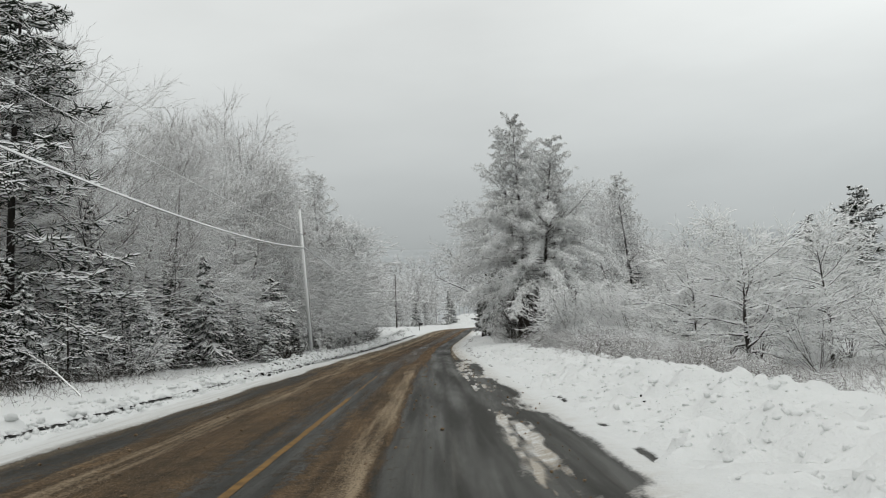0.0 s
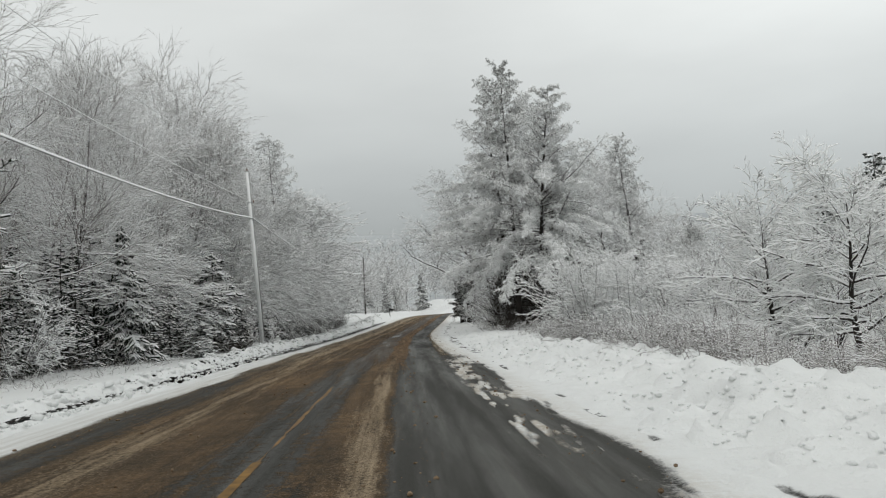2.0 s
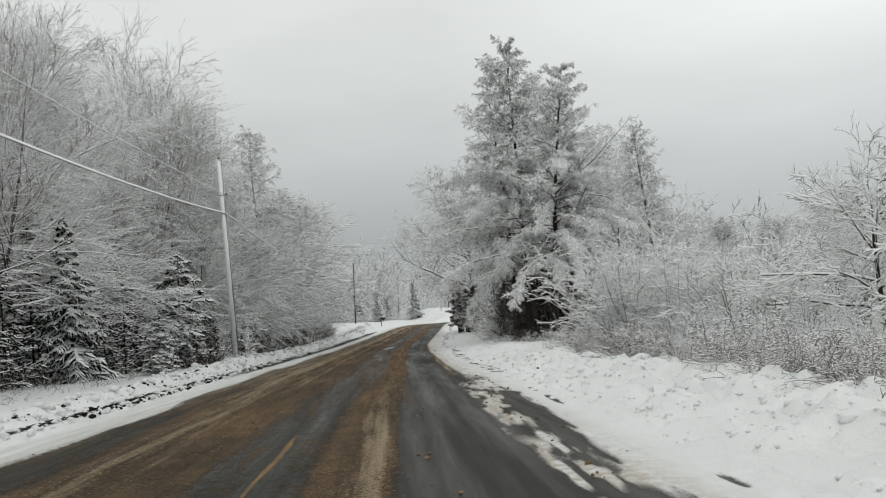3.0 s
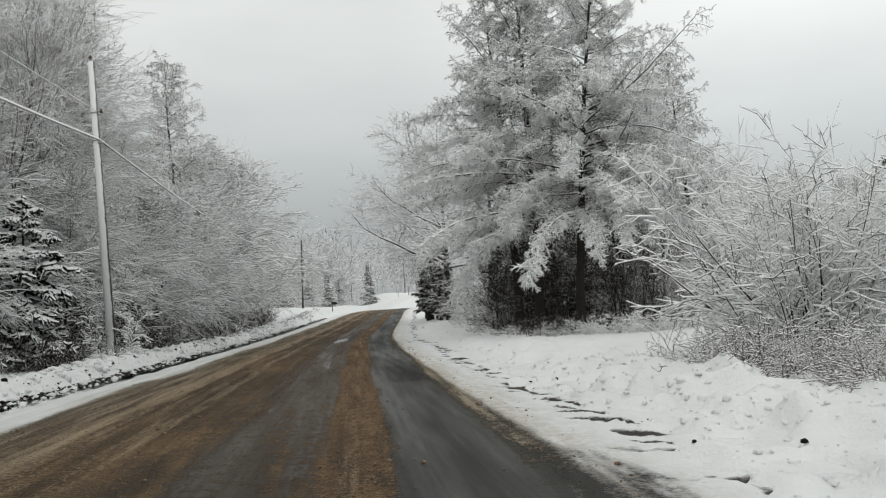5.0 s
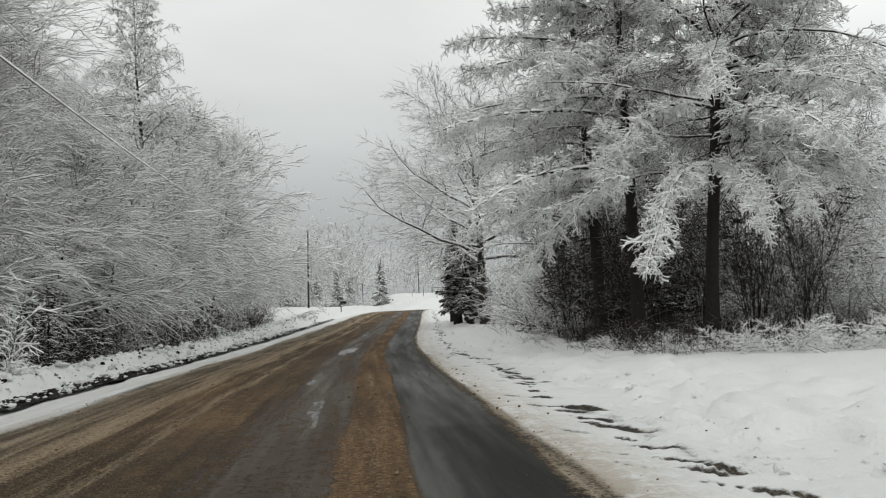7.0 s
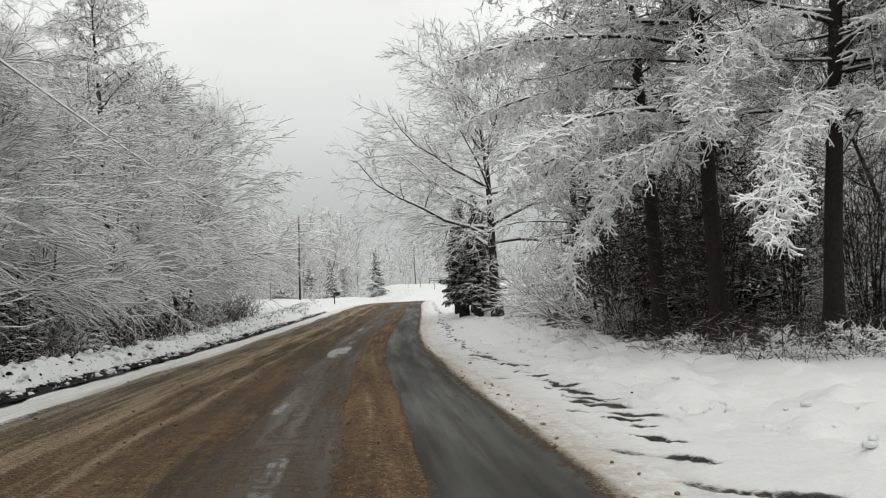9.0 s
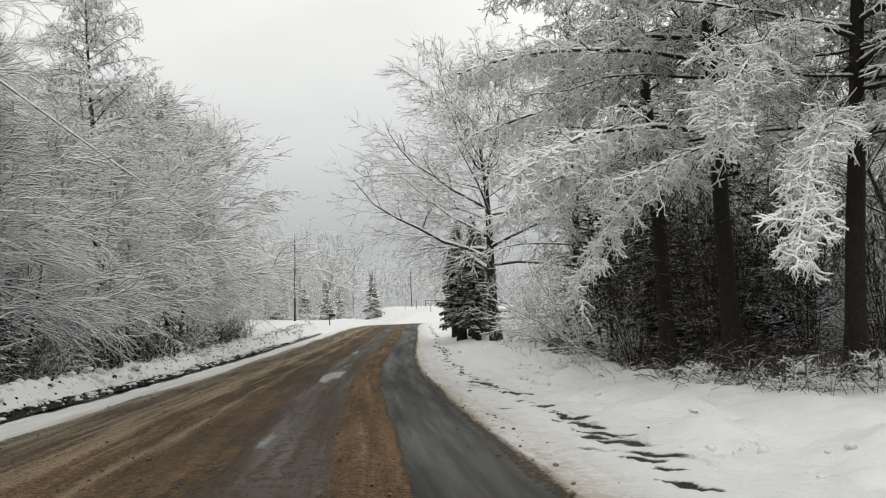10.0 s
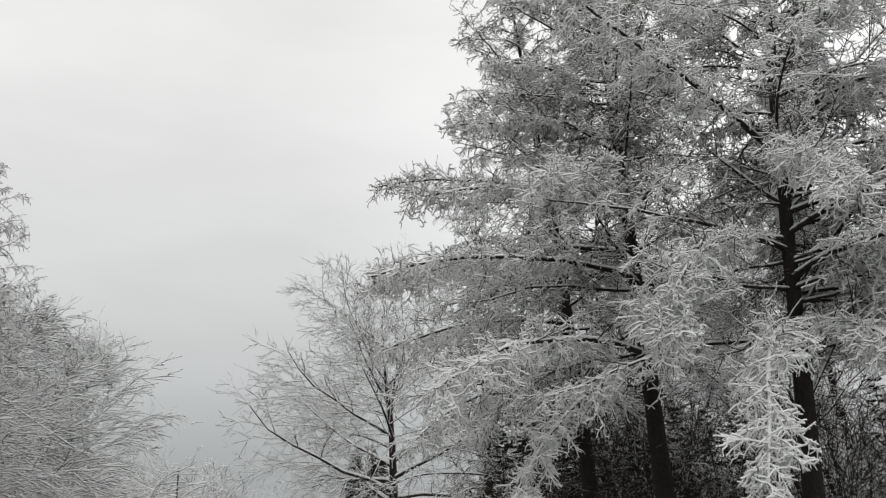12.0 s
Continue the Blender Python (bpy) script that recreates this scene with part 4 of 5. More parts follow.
again(larch_back, 6.4, 83.0, 5.0, 0.9)
again(larch_back, 16.7, 78.4, 1.0, 0.92, label="frosted larch standing alone behind the field shrubs")

# bare maple and dark cedars beyond it
put(bare_tree(21, 13.4, 0.66, k=(24, 14, 8, 3), first=0.3, angle=(26, 88), up=[0.02, 0.04, 0.03, 0.0, -0.03, -0.04], r0=0.27, twig_r=0.010, dome=0.5, lean=(-0.05, 0), limb_r=0.016, stem=0.8, sub=((28, 58), (24, 52)), twigs=0.5, crook=0.14, snow=0.018, label="bare maple with snow on every branch at the roadside", name="maple_tree"), 4.9, 93.5, 0.5)
cedar = put(conifer(41, 6.6, 1.35, k=(130, 12, 4), low=0.16, r0=0.32, droop=-0.09, mat=M_CEDAR, needle=0.045, snow=0.012, name="cedar_tree", label="dark cedar with a bare trunk beside the road"), 4.0, 100.0)
for x, y, s in ((5.0, 103.0, 1.0), (4.5, 97.6, 0.85), (5.9, 107.0, 1.1), (5.2, 99.5, 0.9), (4.3, 105.5, 0.95)):
    again(cedar, x, y, x * 3, s)

# ---- near shrubs and small trees by the field ----
near = put(shrub(51, 3.7, stems=20, spread=(3, 36), k=(10, 5, 2), mats=(M_LIMB, M_RIME), arch=0.02, r0=0.021, twig_r=0.009, snow=0.024, wob=0.06, foot=0.6, label="multi-stemmed bare shrub with snow along its stems"), 6.6, 47.9, 2.6)
again(near, 8.3, 47.2, 0.8, 1.05)
apple = put(bare_tree(52, 5.9, 0.62, k=(26, 9, 6, 2), first=0.16, angle=(40, 95), up=0.02, r0=0.11, twig_r=0.012, dome=0.5, snow=0.036, mats=(M_BARK, M_LIMB, M_RIME), sub=((25, 50), (20, 45)), stem=0.85, label="small spreading tree with level snow-laden branches", name="crab_apple_tree"), 12.2, 36.2, 0.2)
again(apple, 11.0, 39.5, 2.5, 0.95)
again(apple, 16.5, 38.5, 4.1, 1.0)
thick = put(shrub(53, 4.2, stems=20, spread=(8, 48), k=(6, 4, 2), arch=0.0, twig_r=0.012, snow=0.024, label="thicket shrub with fine frosted twigs", name="thicket_shrub"), 9.6, 44.8)
rng = np.random.default_rng(77)
for x, y, s in ((10.2, 45.8, 1.05), (13.2, 43.0, 1.0), (7.0, 48.5, 0.9), (15.6, 44.8, 1.1), (18.6, 41.5, 1.05), (9.4, 40.2, 0.7), (12.8, 48.5, 1.2), (19.5, 47.5, 1.3), (22.5, 43.0, 1.1), (16.4, 51.0, 1.3), (24.5, 49.0, 1.2), (9.0, 52.5, 0.95), (14.2, 34.5, 0.7), (18.0, 34.5, 0.9), (21.5, 37.5, 1.0), (26.0, 40.0, 1.2), (28.5, 46.0, 1.3)):
    again(thick, x, y, rng.uniform(0, 6), s)

# ---- woods: kinds that are repeated ----
tall = put(bare_tree(61, 16.5, 0.46, k=(32, 11, 8, 2), first=0.24, angle=(26, 88), up=[0.04, 0.04, 0.03, 0.01, -0.02, -0.03], droop=0.01, dome=0.55, r0=0.13, twig_r=0.0085, snow=0.013, crook=0.15, sub=((22, 48), (16, 40)), twigs=0.8, mats=(M_BARK, M_TWIG, M_TWIG_RED), label="tall slender bare tree white with frost"), -25.0, 45.0)
tall_b = put(bare_tree(62, 16.5, 0.50, k=(32, 11, 8, 2), first=0.22, angle=(26, 90), up=[0.04, 0.04, 0.03, 0.0, -0.02, -0.03], droop=0.01, dome=0.5, r0=0.14, twig_r=0.0085, snow=0.013, crook=0.15, sub=((22, 48), (16, 40)), twigs=0.8, mats=(M_BARK, M_LIMB, M_TWIG_RED), label="tall bare hardwood with frosted branches"), -18.8, 48.5)
tall_c = put(bare_tree(70, 16.0, 0.46, k=(26, 9, 7, 0), first=0.1, angle=(18, 78), up=0.03, r0=0.13, twig_r=0.015, snow=0.02, sub=((14, 38), (12, 30)), twigs=0.8, mats=(M_BARK, M_LIMB, M_TWIG_RED), label="frosted bare tree deeper in the wood"), -27.0, 47.0)
bushy = put(bare_tree(63, 11.5, 0.54, k=(30, 13, 5, 1), first=0.24, angle=(16, 88), crook=0.14, up=[0.07, 0.03, -0.02, -0.07, -0.10, -0.10], droop=0.03, r0=0.09, twig_r=0.011, snow=0.036, mats=(M_BARK, M_TWIG, M_TWIG), sub=((18, 44), (12, 34)), twigs=0.75, label="young tree with arching frost-laden branches at the wood's edge", name="young_tree"), -12.4, 76.0, 0.0, 0.76)
put(larch_tree(64, 18.4, 5.6, n=100, low=0.1, per=22, fine=8, tw_r=0.015, mid=3, top=0.62, lush=1.4, label="frosted larch standing over the roadside wood"), -12.6, 91.0)
spruce = put(conifer(65, 7.0, 2.1, k=(64, 11, 4), droop=-0.15, label="young spruce loaded with snow at the wood's edge", needle=0.055, snow=0.12), -14.85, 55.2)
spruce_b = put(conifer(66, 5.4, 2.3, k=(48, 11, 4), droop=-0.08, low=0.02, needle=0.05, top=0.7, label="small bushy spruce dusted with snow", snow=0.08), -13.0, 65.4, 0.0, 1.15)
fir = put(conifer(72, 10.0, 3.0, k=(46, 8, 2), low=0.03, needle=0.085, snow=0.03, mat=M_FIR, name="fir_tree", label="fir darkened to stand for shade behind frosted branches"), -19.5, 49.0)
under = put(shrub(67, 3.6, stems=16, spread=(20, 75), k=(6, 5, 3), arch=-0.06, r0=0.025, twig_r=0.011, snow=0.018, label="arching undergrowth shrub covered in frost", name="undergrowth_shrub"), -15.5, 44.0)

# snow-caked growth round the foot of the roadside pole
put(shrub(75, 2.3, stems=3, spread=(2, 20), k=(9, 4, 1), mats=(M_LIMB, M_RIME), arch=0.0, r0=0.018, twig_r=0.011, snow=0.034, wob=0.09, foot=0.3, label="thin sapling caked with snow beside the pole", name="sapling", category="sapling"), -9.95, 65.5, 1.0)
put(shrub(76, 0.75, stems=18, spread=(10, 70), k=(6, 4, 2), mats=(M_RIME, M_RIME), arch=-0.10, r0=0.012, twig_r=0.011, snow=0.03, wob=0.1, foot=0.4, label="low snow-caked shrub round the foot of the pole"), -9.9, 65.2, 2.0)

# the tall wood on the far side
for x, y, s in ((-21.5, 53, 1.08), (-17.2, 53, 0.95), (-18.6, 66, 0.95), (-16.2, 71, 0.98), (-19.2, 80.5, 1.25), (-15.2, 85, 0.74), (-19.0, 92, 0.8), (-16.0, 98, 0.74), (-13.6, 104, 0.7), (-17.0, 109, 0.72), (-17.6, 63, 0.9), (-18.6, 74, 0.98), (-16.0, 76, 0.85), (-20.5, 59, 1.0)):
    again(tall if rng.uniform() < 0.5 else tall_b, x, y, rng.uniform(0, 6), s)
for x, y in ((-25, 52), (-24, 60), (-23, 74), (-25, 83), (-23, 100), (-28, 68), (-30, 42), (-32, 58), (-31, 76), (-28, 94), (-22.5, 66), (-21.5, 87), (-21, 105), (-26, 110), (-26, 34)):
    again(tall_c, x, y, rng.uniform(0, 6), rng.uniform(0.9, 1.12))
for x, y, s in ((-13.5, 70.5, 0.72), (-12.4, 82.0, 0.78), (-11.6, 86.5, 0.8), (-11.8, 95.0, 1.0), (-11.6, 100.5, 1.3), (-12.4, 106.5, 1.25), (-14.0, 112.5, 1.1), (-15.0, 78.0, 1.0), (-15.0, 88.0, 0.85), (-13.6, 111.0, 0.9), (-15.6, 66.8, 0.9)):
    again(bushy, x, y, rng.uniform(0, 6), s)
for x, y, s in ((-18.0, 40.5, 0.7), (-11.6, 66.6, 0.4), (-10.9, 80.0, 0.5), (-10.2, 98.0, 0.6), (-10.0, 66.0, 0.3), (-10.6, 110.0, 0.8)):
    again(under, x, y, rng.uniform(0, 6), s)
# dark firs added to fill the wood's interior and foot with shade
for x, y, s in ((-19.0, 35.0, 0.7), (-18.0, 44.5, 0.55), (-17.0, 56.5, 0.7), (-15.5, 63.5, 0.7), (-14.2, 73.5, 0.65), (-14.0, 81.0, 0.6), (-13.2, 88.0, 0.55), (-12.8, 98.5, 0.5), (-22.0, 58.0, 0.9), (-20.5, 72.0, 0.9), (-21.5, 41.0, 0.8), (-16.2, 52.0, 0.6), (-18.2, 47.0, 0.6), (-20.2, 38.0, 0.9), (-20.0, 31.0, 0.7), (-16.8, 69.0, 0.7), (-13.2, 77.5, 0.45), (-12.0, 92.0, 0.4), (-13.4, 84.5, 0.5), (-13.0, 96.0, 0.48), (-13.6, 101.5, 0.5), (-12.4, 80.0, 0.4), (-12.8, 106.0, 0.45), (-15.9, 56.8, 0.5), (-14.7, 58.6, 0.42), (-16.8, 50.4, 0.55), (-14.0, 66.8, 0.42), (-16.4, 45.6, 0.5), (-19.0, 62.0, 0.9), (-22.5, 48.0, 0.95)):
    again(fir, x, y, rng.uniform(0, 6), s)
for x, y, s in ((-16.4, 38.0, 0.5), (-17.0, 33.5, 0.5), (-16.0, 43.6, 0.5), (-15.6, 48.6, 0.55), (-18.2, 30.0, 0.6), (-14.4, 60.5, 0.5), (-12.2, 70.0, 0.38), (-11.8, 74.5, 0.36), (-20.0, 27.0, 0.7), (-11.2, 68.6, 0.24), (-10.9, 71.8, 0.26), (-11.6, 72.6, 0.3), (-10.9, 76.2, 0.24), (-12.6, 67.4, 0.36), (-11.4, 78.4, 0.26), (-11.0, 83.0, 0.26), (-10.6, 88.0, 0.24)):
    again(fir, x, y, rng.uniform(0, 6), s, label="low dark fir added as shade at the foot of the wood")
again(spruce, -17.6, 43.0, 1.0, 0.62)
again(spruce, -18.6, 38.8, 2.0, 0.7)
again(spruce_b, -16.4, 46.8, 2.2, 0.8)
again(spruce_b, -19.2, 34.0, 4.2, 0.9)
again(spruce_b, -12.0, 57.6, 0.6, 0.5)

# pines
put(conifer(68, 22.0, 6.6, k=(96, 15, 7), low=0.1, r0=0.26, droop=-0.02, mat=M_PINE, needle=0.04, snow=0.07, name="pine_tree", top=0.7, ups=[0.0, -0.07, -0.07, 0.02, 0.08], label="tall pine with heavy snow on its boughs"), -20.7, 41.5)
pine_s = put(conifer(69, 9.0, 2.9, k=(64, 14, 5), low=0.08, r0=0.14, droop=-0.02, mat=M_PINE, needle=0.06, snow=0.05, name="pine_tree", top=0.5, ups=[0.02, -0.03, -0.02, 0.05, 0.08], label="young pine with snowy tufts behind the shrubs"), 46.0, 97.0, 0.0, 1.5)
again(pine_s, 41.0, 98.0, 2.0, 1.2)
again(pine_s, 14.2, 67.5, 1.0, 0.36, label="small snow-covered pine at the edge of the field")

# trees behind the field
for ob, x, y, s in ((tall_b, 14.5, 76.0, 0.74), (tall, 18.4, 86.5, 0.82), (tall_c, 22.0, 88.0, 0.55), (tall_c, 26.0, 95.0, 0.5), (bushy, 19.0, 72.0, 0.6), (bushy, 24.0, 76.0, 0.6), (bushy, 30.0, 72.0, 0.55), (tall_c, 33.0, 90.0, 0.5), (bushy, 36.0, 66.0, 0.6), (tall_c, 40.0, 88.0, 0.5), (bushy, 22.0, 64.0, 0.5), (tall_c, 12.0, 84.0, 0.65), (tall_c, 46.0, 80.0, 0.5)):
    again(ob, x, y, rng.uniform(0, 6), s)

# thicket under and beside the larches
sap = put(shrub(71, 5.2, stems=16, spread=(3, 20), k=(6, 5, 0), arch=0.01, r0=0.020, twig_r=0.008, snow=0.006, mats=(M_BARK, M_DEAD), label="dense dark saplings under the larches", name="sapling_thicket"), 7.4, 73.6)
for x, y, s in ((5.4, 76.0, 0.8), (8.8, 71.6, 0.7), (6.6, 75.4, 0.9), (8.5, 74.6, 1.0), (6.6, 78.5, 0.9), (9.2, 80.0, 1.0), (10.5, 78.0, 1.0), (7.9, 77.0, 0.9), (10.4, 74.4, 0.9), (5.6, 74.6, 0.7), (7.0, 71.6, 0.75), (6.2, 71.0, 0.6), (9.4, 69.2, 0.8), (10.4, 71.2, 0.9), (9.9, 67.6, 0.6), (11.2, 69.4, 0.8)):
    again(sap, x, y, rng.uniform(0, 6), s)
# more of the dark firs, a shade backdrop behind the larches
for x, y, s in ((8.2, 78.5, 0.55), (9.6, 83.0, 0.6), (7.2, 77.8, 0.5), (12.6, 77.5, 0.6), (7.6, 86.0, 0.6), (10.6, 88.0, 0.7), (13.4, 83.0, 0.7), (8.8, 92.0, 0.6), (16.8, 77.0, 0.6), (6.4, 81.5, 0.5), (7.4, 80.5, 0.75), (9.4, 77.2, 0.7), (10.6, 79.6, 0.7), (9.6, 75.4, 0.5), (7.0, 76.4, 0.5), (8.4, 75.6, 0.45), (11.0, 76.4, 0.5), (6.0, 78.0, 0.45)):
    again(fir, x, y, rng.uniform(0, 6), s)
for x, y, s in ((5.3, 75.8, 0.5), (5.6, 79.5, 0.9), (6.0, 86.0, 0.9), (7.5, 83.5, 1.1), (7.4, 90.0, 1.0), (13.2, 66.5, 0.4), (12.4, 69.8, 0.8), (14.0, 69.5, 0.9), (11.0, 71.5, 0.9), (12.8, 73.0, 1.1), (14.8, 75.0, 1.2)):
    again(under, x, y, rng.uniform(0, 6), s)


# ---- weeds and brush ----
def weeds(name, n, sampler, height, label, seed, mat=M_BRUSH, lean=0.75, arch=-0.2, r=0.007):
    rng = np.random.default_rng(seed)
    x, y = sampler(rng, n)
    st = np.stack([x, y, land(x, y) - 0.03], 1)
    way = np.stack([rng.normal(0, lean, n), rng.normal(0, lean, n), np.ones(n)], 1)
    L = height * rng.uniform(0.35, 1.2, n)
    stem = grow(rng, st, way, L, 3, arch, 0.14)
    sr = taper(np.full(n, r), 3, 0.5)
    s, w, t, par, q = sprout(rng, stem, sr, 3, 0.3, 1.0, (25, 65))
    tw = grow(rng, s, w, L[par] * rng.uniform(0.15, 0.4, len(t)), 2, -0.1, 0.1)
    ob = part_mesh(name, mesh_from(name, *joined([tubes(stem, sr, 3, r * 1.2), tubes(tw, taper(np.full(len(t), r * 0.8), 2, 0.5), 3, r * 1.2)])), mat)
    return tagged(ob, label, "weeds", kind="stuff")


clump = put(shrub(73, 0.9, stems=12, spread=(10, 60), k=(5, 3, 0), arch=-0.13, r0=0.007, twig_r=0.005, snow=0.009, mats=(M_BRUSH, M_BRUSH), label="brown weed clump flecked with frost", name="weed_clump", category="weeds"), 8.0, 33.0)
for n in range(110):
    y = rng.uniform(21, 46)
    again(clump, float(road_x(y)) + 7.1 + 5.5 * rng.uniform() ** 1.6 + 0.14 * max(0, 31 - y), y, rng.uniform(0, 6), rng.uniform(0.65, 1.25))
mound = put(shrub(74, 1.25, stems=34, spread=(35, 88), k=(6, 4, 2), arch=-0.10, r0=0.009, twig_r=0.007, snow=0.012, mats=(M_BRUSH, M_RIME), wob=0.12, foot=0.35, label="low mound of snow-bent twigs before the larches", name="twig_mound"), 7.8, 64.1, 0.4)
for x, y, s in ((6.7, 64.7, 0.75), (9.0, 63.8, 0.85), (5.7, 65.8, 0.7), (10.2, 63.6, 0.95), (11.5, 63.3, 0.8), (5.1, 67.6, 0.6), (8.5, 65.2, 0.9), (13.0, 63.1, 0.8)):
    again(mound, x, y, x * 7, s)
for x, y, s in ((5.0, 46.6, 0.9), (5.6, 46.2, 1.1), (4.7, 47.6, 0.8), (6.4, 46.4, 1.1), (6.0, 47.4, 1.0), (7.2, 46.0, 0.9), (5.3, 48.0, 0.9), (8.0, 45.8, 1.0)):
    again(clump, x, y, x * 5, s)
for n in range(16):
    y = rng.uniform(30, 49)
    again(thick, float(road_x(y)) + rng.uniform(8.2, 12.5) + 0.12 * max(0, 40 - y), y, rng.uniform(0, 6), rng.uniform(0.22, 0.42), label="low frosted shrub at the edge of the field")
weeds("dry_weeds", 1600, along(7.0, 12.0, 27, 47), 0.5, "frosted brown weeds along the edge of the field", 81)
weeds("dry_weeds", 1500, along(10.5, 20.0, 24, 40), 0.7, "frosted weeds at the foot of the small trees", 82)
weeds("dry_weeds", 260, along(6.6, 9.0, 66, 92), 0.5, "frosted weeds beside the larches", 84)
weeds("dry_weeds", 700, lambda g, n: (g.normal(5.9, 0.9, n), g.normal(47.2, 0.8, n)), 0.9, "frosted stems round the foot of the shrub", 85)
weeds("dry_weeds", 2600, along(-17.5, -9.0, 24, 110), 0.45, "frosted weeds along the edge of the wood", 86)


def shaded_floor(x0, x1, y0, y1, nx, ny, edge, label, cuts=()):
    """Leaf litter where the crowns kept the snow off, its dark colour also shade under the trees; its ragged rim dips
    under the snow.
    """
    x, y = np.meshgrid(np.linspace(x0, x1, nx), np.linspace(y0, y1, ny))
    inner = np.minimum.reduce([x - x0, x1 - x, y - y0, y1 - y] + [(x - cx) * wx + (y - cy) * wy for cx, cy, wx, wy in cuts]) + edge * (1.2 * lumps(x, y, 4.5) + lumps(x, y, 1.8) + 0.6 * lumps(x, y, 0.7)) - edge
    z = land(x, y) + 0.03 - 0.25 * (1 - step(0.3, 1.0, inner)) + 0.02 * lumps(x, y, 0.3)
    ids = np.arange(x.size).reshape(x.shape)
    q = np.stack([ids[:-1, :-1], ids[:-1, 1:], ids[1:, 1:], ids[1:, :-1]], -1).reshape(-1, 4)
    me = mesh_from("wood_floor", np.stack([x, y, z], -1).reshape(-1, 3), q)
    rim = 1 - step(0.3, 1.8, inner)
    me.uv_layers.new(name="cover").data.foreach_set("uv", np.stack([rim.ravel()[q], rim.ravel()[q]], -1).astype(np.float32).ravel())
    ob = part_mesh("wood_floor", me, M_LITTER)
    return tagged(ob, label, "wood floor", kind="structure")


def larch_edge(g, n):
    x = g.uniform(4.3, 15.0, n)
    return x, np.interp(x, (4.0, 4.8, 5.7, 8.6, 11.4, 16.0), (69.2, 66.4, 64.6, 63.3, 62.6, 62.2)) + g.uniform(0.3, 2.4, n)


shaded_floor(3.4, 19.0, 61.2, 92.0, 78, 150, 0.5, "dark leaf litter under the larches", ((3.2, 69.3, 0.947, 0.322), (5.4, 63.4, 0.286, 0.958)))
shaded_floor(-27.0, -14.2, 24.0, 66.0, 60, 150, 1.4, "dark litter sheet that paints shade on the wood floor")
shaded_floor(-27.0, -10.2, 63.5, 114.0, 70, 170, 1.1, "dark litter sheet that paints shade deeper in the wood")
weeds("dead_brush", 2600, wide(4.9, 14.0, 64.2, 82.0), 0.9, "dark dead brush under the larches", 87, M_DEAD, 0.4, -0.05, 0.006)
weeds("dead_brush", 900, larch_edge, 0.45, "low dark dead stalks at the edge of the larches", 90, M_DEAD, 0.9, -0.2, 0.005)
weeds("dead_brush", 2600, along(-11.5, -7.8, 62, 112), 1.5, "dead brush darkened as shade below the roadside trees", 89, M_DEAD, 0.5, -0.05, 0.008)
weeds("dead_brush", 2200, wide(-22.0, -14.8, 27.0, 64.0), 1.0, "dead brush darkened as shade at the foot of the wood", 88, M_DEAD, 0.5, -0.05, 0.009)

def fallen_branch(p, q, label):
    """A broken limb that leans out of the bank, with its side twigs."""
    rng = np.random.default_rng(41)
    a, c = np.array(p), np.array(q)
    s = np.linspace(0, 1, 9)[:, None]
    line = (a + (c - a) * s + np.array([0.0, 0.06, 0.10]) * np.sin(s * 3.1) + rng.normal(0, 0.012, (9, 3)))[None]
    base = tagged(new("fallen_branch"), label, "branch")
    rr = taper(np.full(1, 0.035), 9, 0.3)
    part_mesh("limb", mesh_from("limb", *tubes(line, rr, 6, 0.012)), M_LARCH, base)
    st, way, t, par, r = sprout(rng, line, rr, 12, 0.3, 1.0, (25, 60))
    tw = grow(rng, st, way, rng.uniform(0.2, 0.6, len(t)), 4, -0.05, 0.12)
    tagged(part_mesh("twigs", mesh_from("twigs", *tubes(tw, taper(np.full(len(t), 0.009), 4, 0.4), 3, 0.008)), M_RIME, base), kind="stuff")
    return base


fallen_branch((-11.82, 28.39, float(land(np.array([-11.82]), np.array([28.39]))[0]) - 0.03), (-13.6, 28.39, 1.54), "pale broken branch lying on the snowy bank")

# ---- poles and cables ----
def rod(p, q, r, n=8, r2=None):
    bm = bmesh.new()
    a, c = Vector(p), Vector(q)
    bmesh.ops.create_cone(bm, cap_ends=True, segments=n, radius1=r, radius2=r if r2 is None else r2, depth=(c - a).length)
    bmesh.ops.transform(bm, matrix=Matrix.Translation((a + c) / 2) @ (c - a).to_track_quat("Z", "Y").to_matrix().to_4x4(), verts=bm.verts)
    return bm


def utility_pole(H, bracket, clamp, label, base_r=0.16, wood=M_POLE):
    ob = tagged(new("utility_pole"), label, "pole", "poles along the road")
    part("post", rod((0, 0, -0.3), (0, 0, H), base_r, 14, base_r * 0.68), wood, ob)
    part("pin", rod((0, 0, H), (0, 0, H + 0.16), 0.018), M_METAL, ob)
    ins = bmesh.new()
    for z, r in ((0.12, 0.05), (0.17, 0.07), (0.22, 0.045)):
        bmesh.ops.create_cone(ins, cap_ends=True, segments=12, radius1=r, radius2=r * 0.75, depth=0.05, matrix=Matrix.Translation((0, 0, H + z)))
    part("insulator", ins, M_GLASSY, ob)
    arm = part("bracket", rod((0, 0, bracket), (0.26, 0, bracket + 0.03), 0.025), M_METAL, ob)
    part("spool", rod((0.24, 0, bracket - 0.05), (0.24, 0, bracket + 0.1), 0.045, 10), M_GLASSY, arm)
    part("clamp", rod((0.05, -0.09, clamp), (0.2, 0.09, clamp), 0.05, 8), M_METAL, ob)
    for z in (clamp + 0.06, bracket - 0.06):
        part("band", rod((0, 0, z), (0, 0, z + 0.05), base_r * 0.82, 14), M_METAL, ob)
    return ob


